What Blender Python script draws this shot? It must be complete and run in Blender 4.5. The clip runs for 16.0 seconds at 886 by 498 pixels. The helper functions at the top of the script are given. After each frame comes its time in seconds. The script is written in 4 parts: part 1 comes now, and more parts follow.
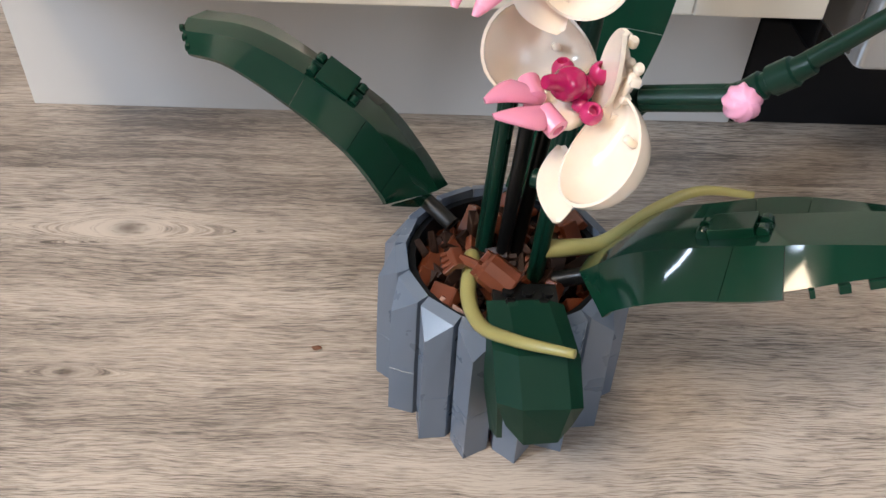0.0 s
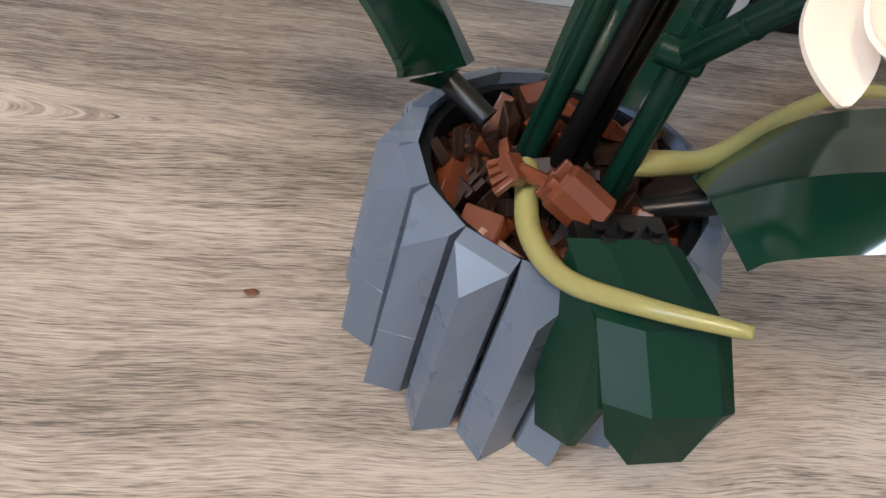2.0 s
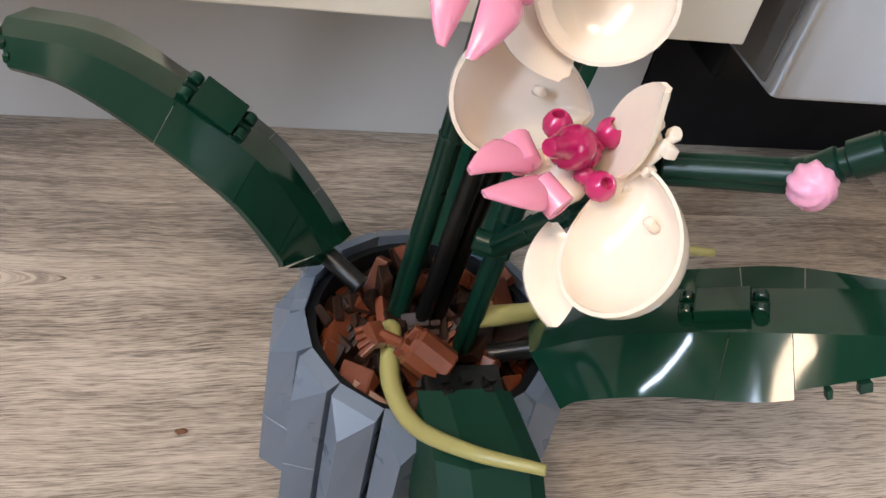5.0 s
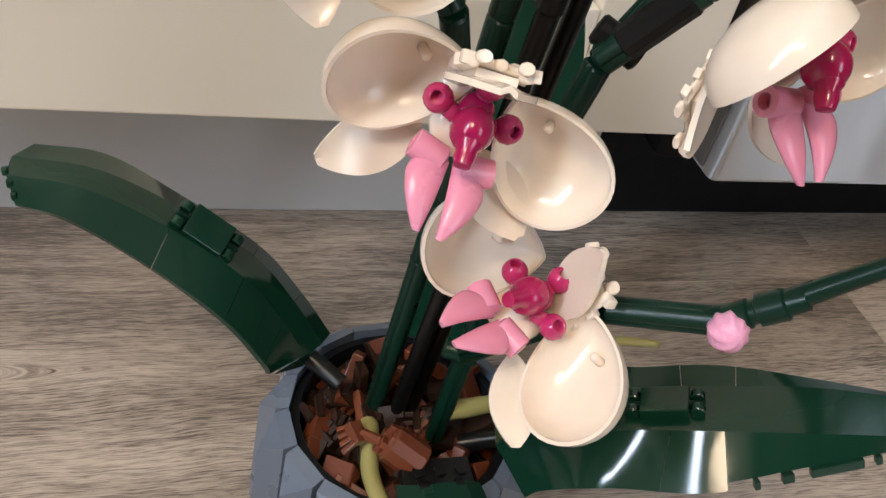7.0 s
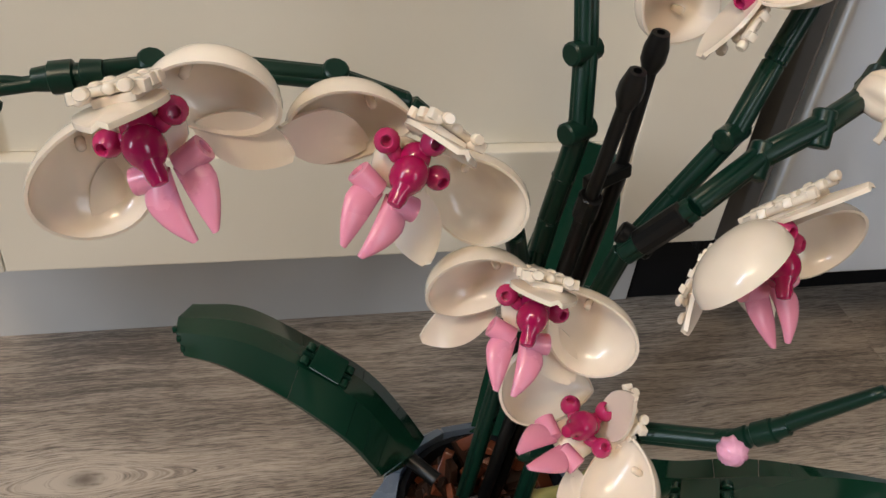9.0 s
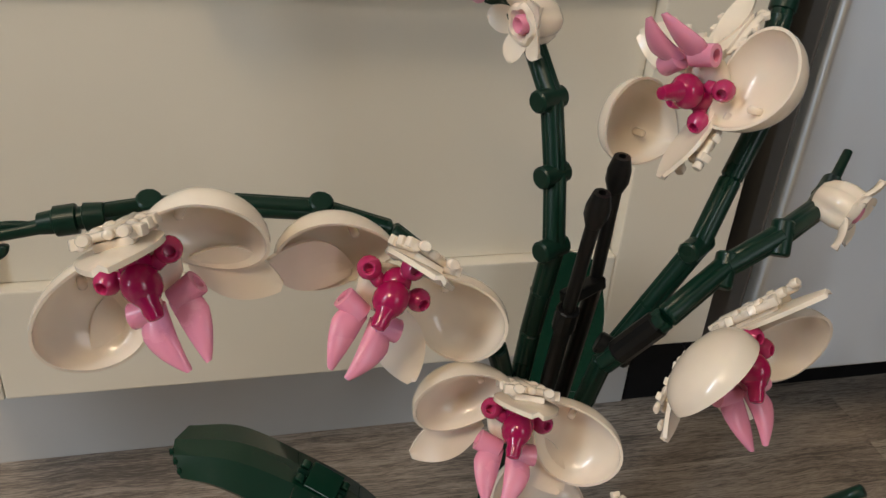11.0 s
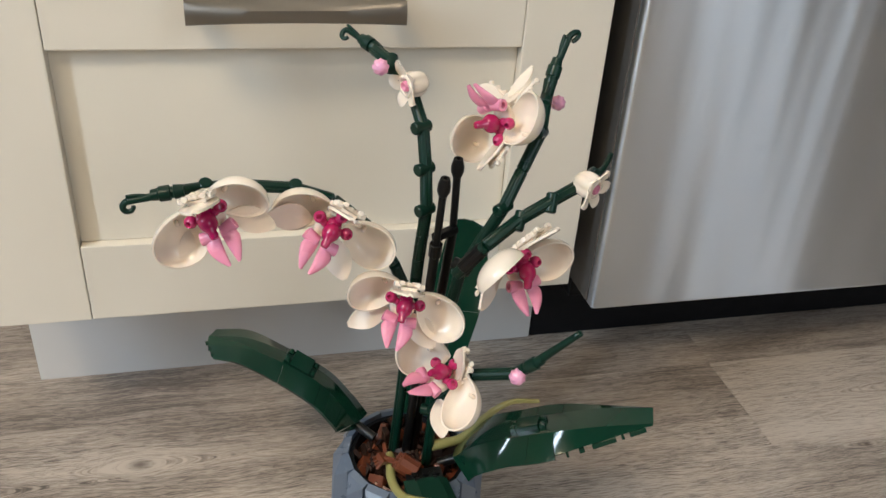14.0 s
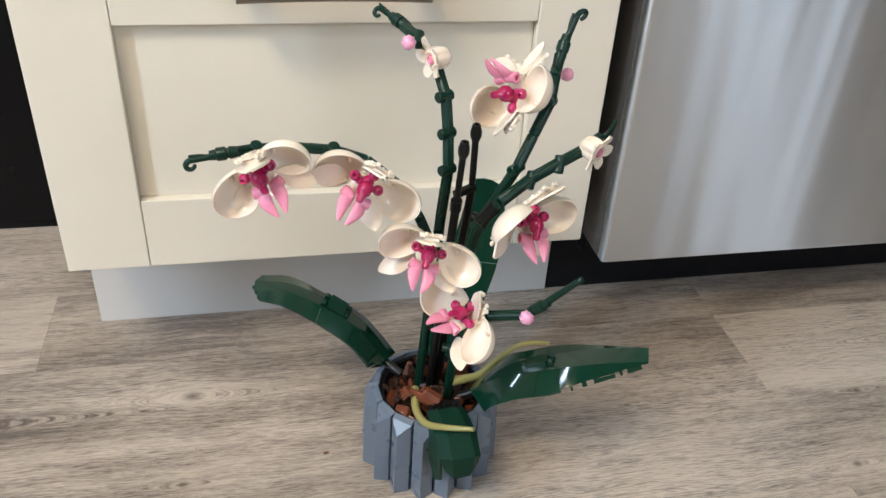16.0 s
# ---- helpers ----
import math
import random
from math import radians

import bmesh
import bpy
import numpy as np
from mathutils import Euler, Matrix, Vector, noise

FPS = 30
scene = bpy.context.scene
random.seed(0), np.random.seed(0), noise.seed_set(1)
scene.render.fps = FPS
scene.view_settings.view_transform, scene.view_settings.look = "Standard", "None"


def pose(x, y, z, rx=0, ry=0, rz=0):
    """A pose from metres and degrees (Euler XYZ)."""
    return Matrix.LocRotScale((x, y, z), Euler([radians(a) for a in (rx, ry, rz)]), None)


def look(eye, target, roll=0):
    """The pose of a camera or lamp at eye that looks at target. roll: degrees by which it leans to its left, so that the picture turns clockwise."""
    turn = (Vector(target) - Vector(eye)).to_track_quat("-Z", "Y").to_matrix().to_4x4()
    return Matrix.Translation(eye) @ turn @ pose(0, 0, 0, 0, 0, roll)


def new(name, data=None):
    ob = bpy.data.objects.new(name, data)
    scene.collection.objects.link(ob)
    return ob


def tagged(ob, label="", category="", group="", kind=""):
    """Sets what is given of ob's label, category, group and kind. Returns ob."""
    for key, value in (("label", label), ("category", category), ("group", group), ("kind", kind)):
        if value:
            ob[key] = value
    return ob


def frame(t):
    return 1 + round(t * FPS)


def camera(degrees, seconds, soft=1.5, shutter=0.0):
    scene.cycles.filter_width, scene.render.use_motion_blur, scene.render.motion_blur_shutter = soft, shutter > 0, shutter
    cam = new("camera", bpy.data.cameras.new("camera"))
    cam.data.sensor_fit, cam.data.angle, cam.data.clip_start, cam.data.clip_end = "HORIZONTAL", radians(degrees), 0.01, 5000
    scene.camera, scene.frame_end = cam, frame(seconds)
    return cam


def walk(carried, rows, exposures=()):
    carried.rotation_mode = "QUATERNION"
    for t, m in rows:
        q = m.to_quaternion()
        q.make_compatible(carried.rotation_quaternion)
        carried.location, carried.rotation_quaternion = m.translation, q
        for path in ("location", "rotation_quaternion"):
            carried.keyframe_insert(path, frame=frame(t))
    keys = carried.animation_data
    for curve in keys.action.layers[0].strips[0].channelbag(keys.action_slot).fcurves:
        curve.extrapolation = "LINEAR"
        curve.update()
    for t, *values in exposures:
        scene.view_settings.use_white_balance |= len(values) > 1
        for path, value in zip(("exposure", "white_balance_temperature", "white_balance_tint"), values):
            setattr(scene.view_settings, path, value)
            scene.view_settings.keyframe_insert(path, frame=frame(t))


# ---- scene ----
cam = camera(55.57, 16.0)
PATH = [
    (0.0, -0.026, -0.2433, 0.3278, 47.259, -2.102, -0.332),
    (0.5, -0.0387, -0.1925, 0.2919, 44.584, -6.074, -3.183),
    (1.0, -0.0587, -0.1613, 0.2575, 42.914, -8.856, -4.917),
    (1.5, -0.0677, -0.1552, 0.2391, 42.311, -10.498, -5.209),
    (2.0, -0.0754, -0.1523, 0.2326, 42.792, -11.495, -5.995),
    (2.5, -0.0791, -0.1503, 0.2362, 43.957, -11.524, -7.383),
    (3.0, -0.0705, -0.1542, 0.2461, 44.711, -10.564, -7.619),
    (3.5, -0.0588, -0.1738, 0.2591, 44.909, -9.104, -7.284),
    (4.0, -0.0478, -0.1829, 0.2929, 45.748, -7.601, -7.377),
    (4.2, -0.0498, -0.1801, 0.2975, 46.69, -7.801, -7.639),
    (6.3, -0.0584, -0.1689, 0.3038, 47.933, -12.128, -12.678),
    (6.5, -0.06, -0.1732, 0.3122, 48.345, -11.695, -12.662),
    (7.0, -0.0655, -0.1731, 0.3412, 49.575, -10.549, -12.54),
    (7.5, -0.0711, -0.1681, 0.3458, 50.902, -9.682, -11.923),
    (8.0, -0.0765, -0.1814, 0.3711, 51.655, -8.359, -11.521),
    (8.5, -0.0838, -0.2082, 0.3979, 53.13, -7.11, -11.335),
    (8.7, -0.0868, -0.2066, 0.408, 52.61, -6.36, -11.231),
    (10.8, -0.0912, -0.2101, 0.4333, 58.232, -3.275, -11.273),
    (11.0, -0.0858, -0.2156, 0.4295, 59.656, -3.719, -12.354),
    (11.5, -0.0689, -0.2169, 0.4268, 60.29, -3.322, -14.533),
    (12.0, -0.0676, -0.245, 0.4456, 60.093, -2.12, -13.989),
    (12.5, -0.0677, -0.3086, 0.4858, 60.854, -1.586, -13.507),
    (13.0, -0.0771, -0.3607, 0.5086, 61.763, -2.264, -13.717),
    (13.2, -0.0788, -0.376, 0.5093, 62.005, -2.409, -13.365),
    (13.5, -0.0919, -0.4065, 0.5207, 61.128, -3.226, -13.245),
    (14.0, -0.0941, -0.4261, 0.53, 59.29, -3.629, -12.957),
    (14.5, -0.098, -0.4471, 0.5446, 57.839, -3.424, -12.813),
    (15.0, -0.1062, -0.4573, 0.5484, 56.833, -3.772, -12.006),
    (15.5, -0.1075, -0.4777, 0.5602, 56.577, -3.666, -11.668),
    (16.0, -0.1039, -0.4867, 0.5626, 56.5, -3.062, -11.041),
]
EXPOSURES = [(0.0, 0.04, 6220, 14), (0.5, 0.06, 6220, 14), (1.0, -0.10, 6220, 14), (1.5, -0.02, 6220, 15), (2.0, 0.09, 6220, 15), (2.5, 0.17, 6220, 15), (3.0, 0.33, 6220, 16),
             (3.5, 0.10, 6220, 15), (4.0, 0.07, 6220, 15), (6.5, -0.23, 6420, 15), (8.0, -0.47, 6520, 14),
             (11.0, -0.97, 6820, 12), (12.5, -0.53, 6620, 11), (14.0, -0.37, 6320, 10), (15.0, -0.19, 6170, 10), (16.0, -0.07, 6120, 10)]
walk(cam, [(t, pose(x, y, z, rx, ry, rz)) for t, x, y, z, rx, ry, rz in PATH], EXPOSURES)

# ---- world, window daylight, lamp and an added fill light ----
world = bpy.data.worlds.new("sky")
scene.world = world
world.use_nodes = True
wn = world.node_tree.nodes
sky = wn.new("ShaderNodeTexSky")
sky.sky_type = "NISHITA"
sky.sun_disc = False
sky.sun_elevation, sky.sun_rotation = radians(40), radians(150)
wn["Background"].inputs["Strength"].default_value = 0.12
world.node_tree.links.new(sky.outputs["Color"], wn["Background"].inputs["Color"])


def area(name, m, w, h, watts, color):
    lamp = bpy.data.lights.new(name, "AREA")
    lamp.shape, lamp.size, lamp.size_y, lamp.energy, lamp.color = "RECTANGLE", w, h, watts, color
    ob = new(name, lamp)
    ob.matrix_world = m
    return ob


area("west_window_daylight", look((-2.07, -1.05, 1.56), (0.0, 0.1, 0.2)), 0.17, 1.75, 60, (0.72, 0.86, 1.0))
for wx in (0.88, 1.16, 1.44):
    area("south_window_daylight", look((wx, -2.37, 1.35), (0.2, 0.1, 0.3)), 0.16, 1.6, 7.5, (0.84, 0.93, 1.0))
area("ceiling_lamp_light", look((-1.00, -1.10, 2.47), (0.1, 0.0, 0.1)), 0.70, 0.70, 58, (1.0, 0.80, 0.54))
# Added fill without a fixture: lights the ceiling for soft bounce.
area("bounce_fill_light", pose(-1.00, -1.30, 1.90, 180, 0, 0), 0.50, 0.50, 18, (1.0, 0.84, 0.68))


# ---- materials ----
def mat(name, color, rough=0.5, metal=0.0, coat=0.0, sub=0.0, bump=0.0, bscale=80.0, vary=0.0, vscale=12.0, rvary=0.0, spec=0.5):
    m = bpy.data.materials.new(name)
    m.use_nodes = True
    n, l = m.node_tree.nodes, m.node_tree.links
    b = n["Principled BSDF"]
    b.inputs["Base Color"].default_value = (*color, 1)
    b.inputs["Roughness"].default_value = rough
    b.inputs["Metallic"].default_value = metal
    b.inputs["Specular IOR Level"].default_value = spec
    b.inputs["Coat Weight"].default_value = coat
    b.inputs["Coat Roughness"].default_value = 0.06
    if sub:
        b.inputs["Subsurface Weight"].default_value = sub
        b.inputs["Subsurface Radius"].default_value = (0.006, 0.0036, 0.0022)
        b.inputs["Subsurface Scale"].default_value = 1.0
    geo = n.new("ShaderNodeNewGeometry")
    if vary:
        a = n.new("ShaderNodeTexNoise")
        a.inputs["Scale"].default_value, a.inputs["Detail"].default_value = vscale, 5
        l.new(geo.outputs["Position"], a.inputs["Vector"])
        info = n.new("ShaderNodeObjectInfo")
        add = n.new("ShaderNodeMath")
        add.operation = "MULTIPLY_ADD"
        l.new(info.outputs["Random"], add.inputs[0])
        add.inputs[1].default_value = 0.35
        l.new(a.outputs["Fac"], add.inputs[2])
        ramp = n.new("ShaderNodeMapRange")
        ramp.inputs["From Min"].default_value, ramp.inputs["From Max"].default_value = 0.35, 1.0
        ramp.inputs["To Min"].default_value, ramp.inputs["To Max"].default_value = 1 - vary, 1 + vary
        l.new(add.outputs[0], ramp.inputs["Value"])
        mul = n.new("ShaderNodeVectorMath")
        mul.operation = "SCALE"
        mul.inputs[0].default_value = color
        l.new(ramp.outputs["Result"], mul.inputs["Scale"])
        l.new(mul.outputs["Vector"], b.inputs["Base Color"])
    if rvary:
        a = n.new("ShaderNodeTexNoise")
        a.inputs["Scale"].default_value, a.inputs["Detail"].default_value = 45, 6
        l.new(geo.outputs["Position"], a.inputs["Vector"])
        ramp = n.new("ShaderNodeMapRange")
        ramp.inputs["From Min"].default_value, ramp.inputs["From Max"].default_value = 0.3, 0.7
        ramp.inputs["To Min"].default_value, ramp.inputs["To Max"].default_value = max(rough - rvary, 0.03), rough + rvary
        l.new(a.outputs["Fac"], ramp.inputs["Value"])
        l.new(ramp.outputs["Result"], b.inputs["Roughness"])
    if bump:
        a = n.new("ShaderNodeTexNoise")
        a.inputs["Scale"].default_value, a.inputs["Detail"].default_value = bscale, 4
        l.new(geo.outputs["Position"], a.inputs["Vector"])
        bp = n.new("ShaderNodeBump")
        bp.inputs["Strength"].default_value, bp.inputs["Distance"].default_value = bump, 0.001
        l.new(a.outputs["Fac"], bp.inputs["Height"])
        l.new(bp.outputs["Normal"], b.inputs["Normal"])
    return m


def wood_floor_material():
    """Grey-brown oak boards: long grain along x that flows round a few knots, pores, board-to-board tone."""
    m = bpy.data.materials.new("greyed_oak_board")
    m.use_nodes = True
    n, l = m.node_tree.nodes, m.node_tree.links
    b = n["Principled BSDF"]
    geo = n.new("ShaderNodeNewGeometry")
    info = n.new("ShaderNodeObjectInfo")
    sep = n.new("ShaderNodeSeparateXYZ")
    l.new(geo.outputs["Position"], sep.inputs[0])

    def math_node(op, a, c=None, d=None):
        q = n.new("ShaderNodeMath")
        q.operation = op
        for i, v in enumerate((a, c, d)):
            if v is None:
                continue
            if isinstance(v, (int, float)):
                q.inputs[i].default_value = v
            else:
                l.new(v, q.inputs[i])
        return q.outputs[0]

    x, y = sep.outputs["X"], sep.outputs["Y"]
    wob = n.new("ShaderNodeTexNoise")
    wob.inputs["Scale"].default_value, wob.inputs["Detail"].default_value = 5.0, 2
    l.new(geo.outputs["Position"], wob.inputs["Vector"])
    ripple = n.new("ShaderNodeTexNoise")
    ripple.inputs["Scale"].default_value, ripple.inputs["Detail"].default_value = 18.0, 2
    l.new(geo.outputs["Position"], ripple.inputs["Vector"])
    y = math_node("MULTIPLY_ADD", math_node("SUBTRACT", ripple.outputs["Fac"], 0.5), 0.007, y)
    g = math_node("MULTIPLY_ADD", math_node("SUBTRACT", wob.outputs["Fac"], 0.5), 0.012, y)
    knot_dark = None
    near_knot = None
    for kx, ky, r, ln in ((-0.194, 0.123, 0.0110, 0.035), (-0.195, 0.017, 0.0035, 0.020), (0.454, 0.044, 0.004, 0.02), (0.397, -0.046, 0.004, 0.02), (-0.36, 0.11, 0.009, 0.07), (0.55, 0.115, 0.0088, 0.08), (-0.45, -0.08, 0.006, 0.04)):
        dx = math_node("DIVIDE", math_node("SUBTRACT", x, kx), ln)
        dy = math_node("SUBTRACT", y, ky)
        e = math_node("POWER", 2.718, math_node("MULTIPLY", math_node("MULTIPLY", dx, dx), -1.0))
        q = math_node("SUBTRACT", math_node("MULTIPLY", dy, dy), math_node("MULTIPLY", e, r * r))
        outside = math_node("MULTIPLY", math_node("SQRT", math_node("MAXIMUM", q, 0.0)), math_node("SIGN", dy))
        inside = math_node("SQRT", math_node("MAXIMUM", math_node("MULTIPLY", q, -1.0), 0.0))
        push = math_node("SUBTRACT", math_node("ADD", outside, math_node("MULTIPLY", inside, 0.6)), dy)
        g = math_node("ADD", g, push)
        dd = math_node("ADD", math_node("POWER", math_node("DIVIDE", math_node("SUBTRACT", x, kx), 0.46 * r + 0.0022), 2.0), math_node("POWER", math_node("DIVIDE", dy, 0.30 * r + 0.0014), 2.0))
        k = math_node("POWER", 2.718, math_node("MULTIPLY", dd, -0.8))
        w = math_node("POWER", 2.718, math_node("MULTIPLY", math_node("ADD", math_node("POWER", math_node("DIVIDE", math_node("SUBTRACT", x, kx), 17.0 * r), 2.0), math_node("POWER", math_node("DIVIDE", dy, 5.0 * r), 2.0)), -1.0))
        if r > 0.008:
            near_knot = w if near_knot is None else math_node("MAXIMUM", near_knot, w)
        knot_dark = k if knot_dark is None else math_node("MAXIMUM", knot_dark, k)
    shift = math_node("MULTIPLY", info.outputs["Random"], 7.0)

    def streak(sx, sy, detail, rough):
        c = n.new("ShaderNodeCombineXYZ")
        l.new(math_node("ADD", math_node("MULTIPLY", x, sx), shift), c.inputs["X"])
        l.new(math_node("MULTIPLY", g, sy), c.inputs["Y"])
        l.new(shift, c.inputs["Z"])
        t = n.new("ShaderNodeTexNoise")
        t.inputs["Scale"].default_value, t.inputs["Detail"].default_value, t.inputs["Roughness"].default_value = 1.0, detail, rough
        l.new(c.outputs[0], t.inputs["Vector"])
        return t.outputs["Fac"]

    broad = streak(5.0, 34.0, 4, 0.55)
    bands = streak(14.0, 170.0, 4, 0.6)
    lines = streak(66.0, 1650.0, 4, 0.60)
    fine = streak(150.0, 2500.0, 2, 0.6)
    dashes = math_node("MINIMUM", math_node("MAXIMUM", math_node("MULTIPLY", math_node("SUBTRACT", lines, 0.39), 5.5), 0.0), 1.0)
    blot = n.new("ShaderNodeTexNoise")
    blot.inputs["Scale"].default_value, blot.inputs["Detail"].default_value = 7.0, 4
    l.new(geo.outputs["Position"], blot.inputs["Vector"])
    rough_spots = math_node("MINIMUM", math_node("MAXIMUM", math_node("MULTIPLY", math_node("SUBTRACT", streak(2.2, 9.0, 2, 0.5), 0.44), 5.0), 0.0), 1.0)
    dash_depth = math_node("MULTIPLY_ADD", rough_spots, 0.125, 0.075)
    long_lines = math_node("MINIMUM", math_node("MAXIMUM", math_node("MULTIPLY", math_node("SUBTRACT", streak(8.0, 330.0, 4, 0.66), 0.36), 3.2), 0.0), 1.0)
    line_depth = math_node("MULTIPLY_ADD", math_node("SUBTRACT", 1.0, rough_spots), 0.02, 0.02)
    coarse = math_node("ADD", math_node("MULTIPLY_ADD", broad, 0.30, -0.022), math_node("MULTIPLY_ADD", bands, 0.18, 0.050))
    small = math_node("ADD", math_node("MULTIPLY", dashes, dash_depth), math_node("MULTIPLY_ADD", fine, 0.30, 0.003))
    mix = math_node("ADD", math_node("ADD", coarse, small), math_node("MULTIPLY", long_lines, line_depth))
    mix = math_node("ADD", mix, math_node("MULTIPLY", math_node("SUBTRACT", info.outputs["Random"], 0.5), 0.10))
    mix = math_node("ADD", mix, math_node("MULTIPLY", math_node("SUBTRACT", blot.outputs["Fac"], 0.5), 0.16))
    patch = streak(3.5, 16.0, 3, 0.5)
    ring = math_node("ABSOLUTE", math_node("SINE", math_node("ADD", math_node("MULTIPLY", g, 620.0), math_node("MULTIPLY", streak(6.0, 30.0, 3, 0.55), 16.0))))
    vein = math_node("MULTIPLY", math_node("SUBTRACT", 1.0, math_node("MINIMUM", math_node("MULTIPLY", ring, 2.2), 1.0)), math_node("MULTIPLY", math_node("ADD", math_node("MULTIPLY", math_node("MAXIMUM", math_node("SUBTRACT", patch, 0.50), 0.0), 0.35), math_node("MULTIPLY", near_knot, 0.070)), 5.0))
    mix = math_node("SUBTRACT", mix, math_node("MULTIPLY", math_node("MINIMUM", vein, 1.0), math_node("MULTIPLY", lines, 0.20)))
    ramp = n.new("ShaderNodeValToRGB")
    el = ramp.color_ramp.elements
    el[0].position, el[0].color = 0.390, (0.120, 0.101, 0.088, 1)
    el[1].position, el[1].color = 0.610, (0.575, 0.51, 0.44, 1)
    mid = ramp.color_ramp.elements.new(0.490)
    mid.color = (0.372, 0.314, 0.264, 1)
    l.new(mix, ramp.inputs["Fac"])
    warm = n.new("ShaderNodeMixRGB")
    warm.blend_type = "MULTIPLY"
    l.new(math_node("MULTIPLY", blot.outputs["Fac"], 0.34), warm.inputs["Fac"])
    l.new(ramp.outputs["Color"], warm.inputs["Color1"])
    warm.inputs["Color2"].default_value = (1.0, 0.86, 0.70, 1)
    dark = n.new("ShaderNodeMixRGB")
    l.new(math_node("MULTIPLY", knot_dark, 0.78), dark.inputs["Fac"])
    l.new(warm.outputs["Color"], dark.inputs["Color1"])
    dark.inputs["Color2"].default_value = (0.075, 0.05, 0.036, 1)
    l.new(dark.outputs["Color"], b.inputs["Base Color"])
    rr = n.new("ShaderNodeMapRange")
    rr.inputs["To Min"].default_value, rr.inputs["To Max"].default_value = 0.26, 0.44
    l.new(lines, rr.inputs["Value"])
    l.new(rr.outputs["Result"], b.inputs["Roughness"])
    bp = n.new("ShaderNodeBump")
    bp.inputs["Strength"].default_value, bp.inputs["Distance"].default_value = 0.35, 0.0008
    l.new(math_node("ADD", lines, math_node("MULTIPLY", fine, 0.5)), bp.inputs["Height"])
    l.new(bp.outputs["Normal"], b.inputs["Normal"])
    return m


def steel_material():
    """Brushed stainless steel with a vertical grain."""
    m = bpy.data.materials.new("brushed_steel")
    m.use_nodes = True
    n, l = m.node_tree.nodes, m.node_tree.links
    b = n["Principled BSDF"]
    b.inputs["Base Color"].default_value = (0.76, 0.81, 0.87, 1)
    b.inputs["Metallic"].default_value, b.inputs["Roughness"].default_value = 1.0, 0.45
    b.inputs["Anisotropic"].default_value, b.inputs["Anisotropic Rotation"].default_value = 0.97, 0.25
    tan = n.new("ShaderNodeTangent")
    tan.direction_type, tan.axis = "RADIAL", "Z"
    l.new(tan.outputs["Tangent"], b.inputs["Tangent"])
    geo = n.new("ShaderNodeNewGeometry")
    mp = n.new("ShaderNodeMapping")
    mp.inputs["Scale"].default_value = (14, 14, 0.5)
    l.new(geo.outputs["Position"], mp.inputs["Vector"])
    t = n.new("ShaderNodeTexNoise")
    t.inputs["Scale"].default_value, t.inputs["Detail"].default_value = 1.0, 1.5
    l.new(mp.outputs["Vector"], t.inputs["Vector"])
    bp = n.new("ShaderNodeBump")
    bp.inputs["Strength"].default_value, bp.inputs["Distance"].default_value = 0.75, 0.010
    l.new(t.outputs["Fac"], bp.inputs["Height"])
    l.new(bp.outputs["Normal"], b.inputs["Normal"])
    fine = n.new("ShaderNodeTexNoise")
    mp2 = n.new("ShaderNodeMapping")
    mp2.inputs["Scale"].default_value = (900, 900, 12)
    l.new(geo.outputs["Position"], mp2.inputs["Vector"])
    fine.inputs["Scale"].default_value = 1.0
    l.new(mp2.outputs["Vector"], fine.inputs["Vector"])
    rr = n.new("ShaderNodeMapRange")
    rr.inputs["To Min"].default_value, rr.inputs["To Max"].default_value = 0.33, 0.40
    l.new(fine.outputs["Fac"], rr.inputs["Value"])
    l.new(rr.outputs["Result"], b.inputs["Roughness"])
    return m


FLOOR = wood_floor_material()
STEEL = steel_material()
SUBFLOOR = mat("dark_joint", (0.03, 0.024, 0.02), 0.9)
CREAM = mat("cream_cabinet_paint", (0.75, 0.685, 0.57), 0.42, vary=0.03, vscale=6, bump=0.05, bscale=300, rvary=0.06)
CREAM_IN = mat("cream_panel_paint", (0.73, 0.67, 0.555), 0.46, vary=0.04, vscale=5, bump=0.05, bscale=300)
# White toe paint darkened: the overhang's shade is put into its colour.
TOE = mat("shaded_toe_board_paint", (0.58, 0.565, 0.54), 0.5, vary=0.04, vscale=8, bump=0.08, bscale=160)
WALL = mat("warm_wall_paint", (0.40, 0.37, 0.33), 0.8, vary=0.04, vscale=3)
# Unseen walls, kept dark to cut bounce light and dim the steel's reflection.
DARK_WALL = mat("dark_brown_unseen_wall", (0.12, 0.10, 0.085), 0.6, vary=0.12, vscale=4)
GREY_WALL = mat("dark_grey_unseen_wall", (0.11, 0.115, 0.12), 0.8, vary=0.04, vscale=3)
CEIL = mat("white_ceiling_paint", (0.82, 0.81, 0.78), 0.9, vary=0.03, vscale=3)
NICKEL = mat("brushed_nickel", (0.30, 0.27, 0.23), 0.38, metal=1.0, rvary=0.05, vary=0.05, vscale=20)
BLACK = mat("black_plastic_plinth", (0.005, 0.005, 0.006), 0.5, spec=0.2, vary=0.2, vscale=20, rvary=0.1)
BLACK_SHEET = mat("black_appliance_enamel", (0.003, 0.003, 0.004), 0.35, spec=0.2, vary=0.2, rvary=0.08)
GREY_EDGE = mat("dark_grey_door_edge", (0.16, 0.15, 0.14), 0.4, metal=0.6, rvary=0.08)
GREEN = mat("dark_green_plastic", (0.0042, 0.031, 0.017), 0.10, coat=0.0, spec=0.45, vary=0.10, vscale=30, rvary=0.03, bump=0.02, bscale=60)
GREEN_SATIN = mat("worn_dark_green_plastic", (0.0040, 0.029, 0.0165), 0.42, spec=0.16, vary=0.14, vscale=30, rvary=0.08, bump=0.04, bscale=70)
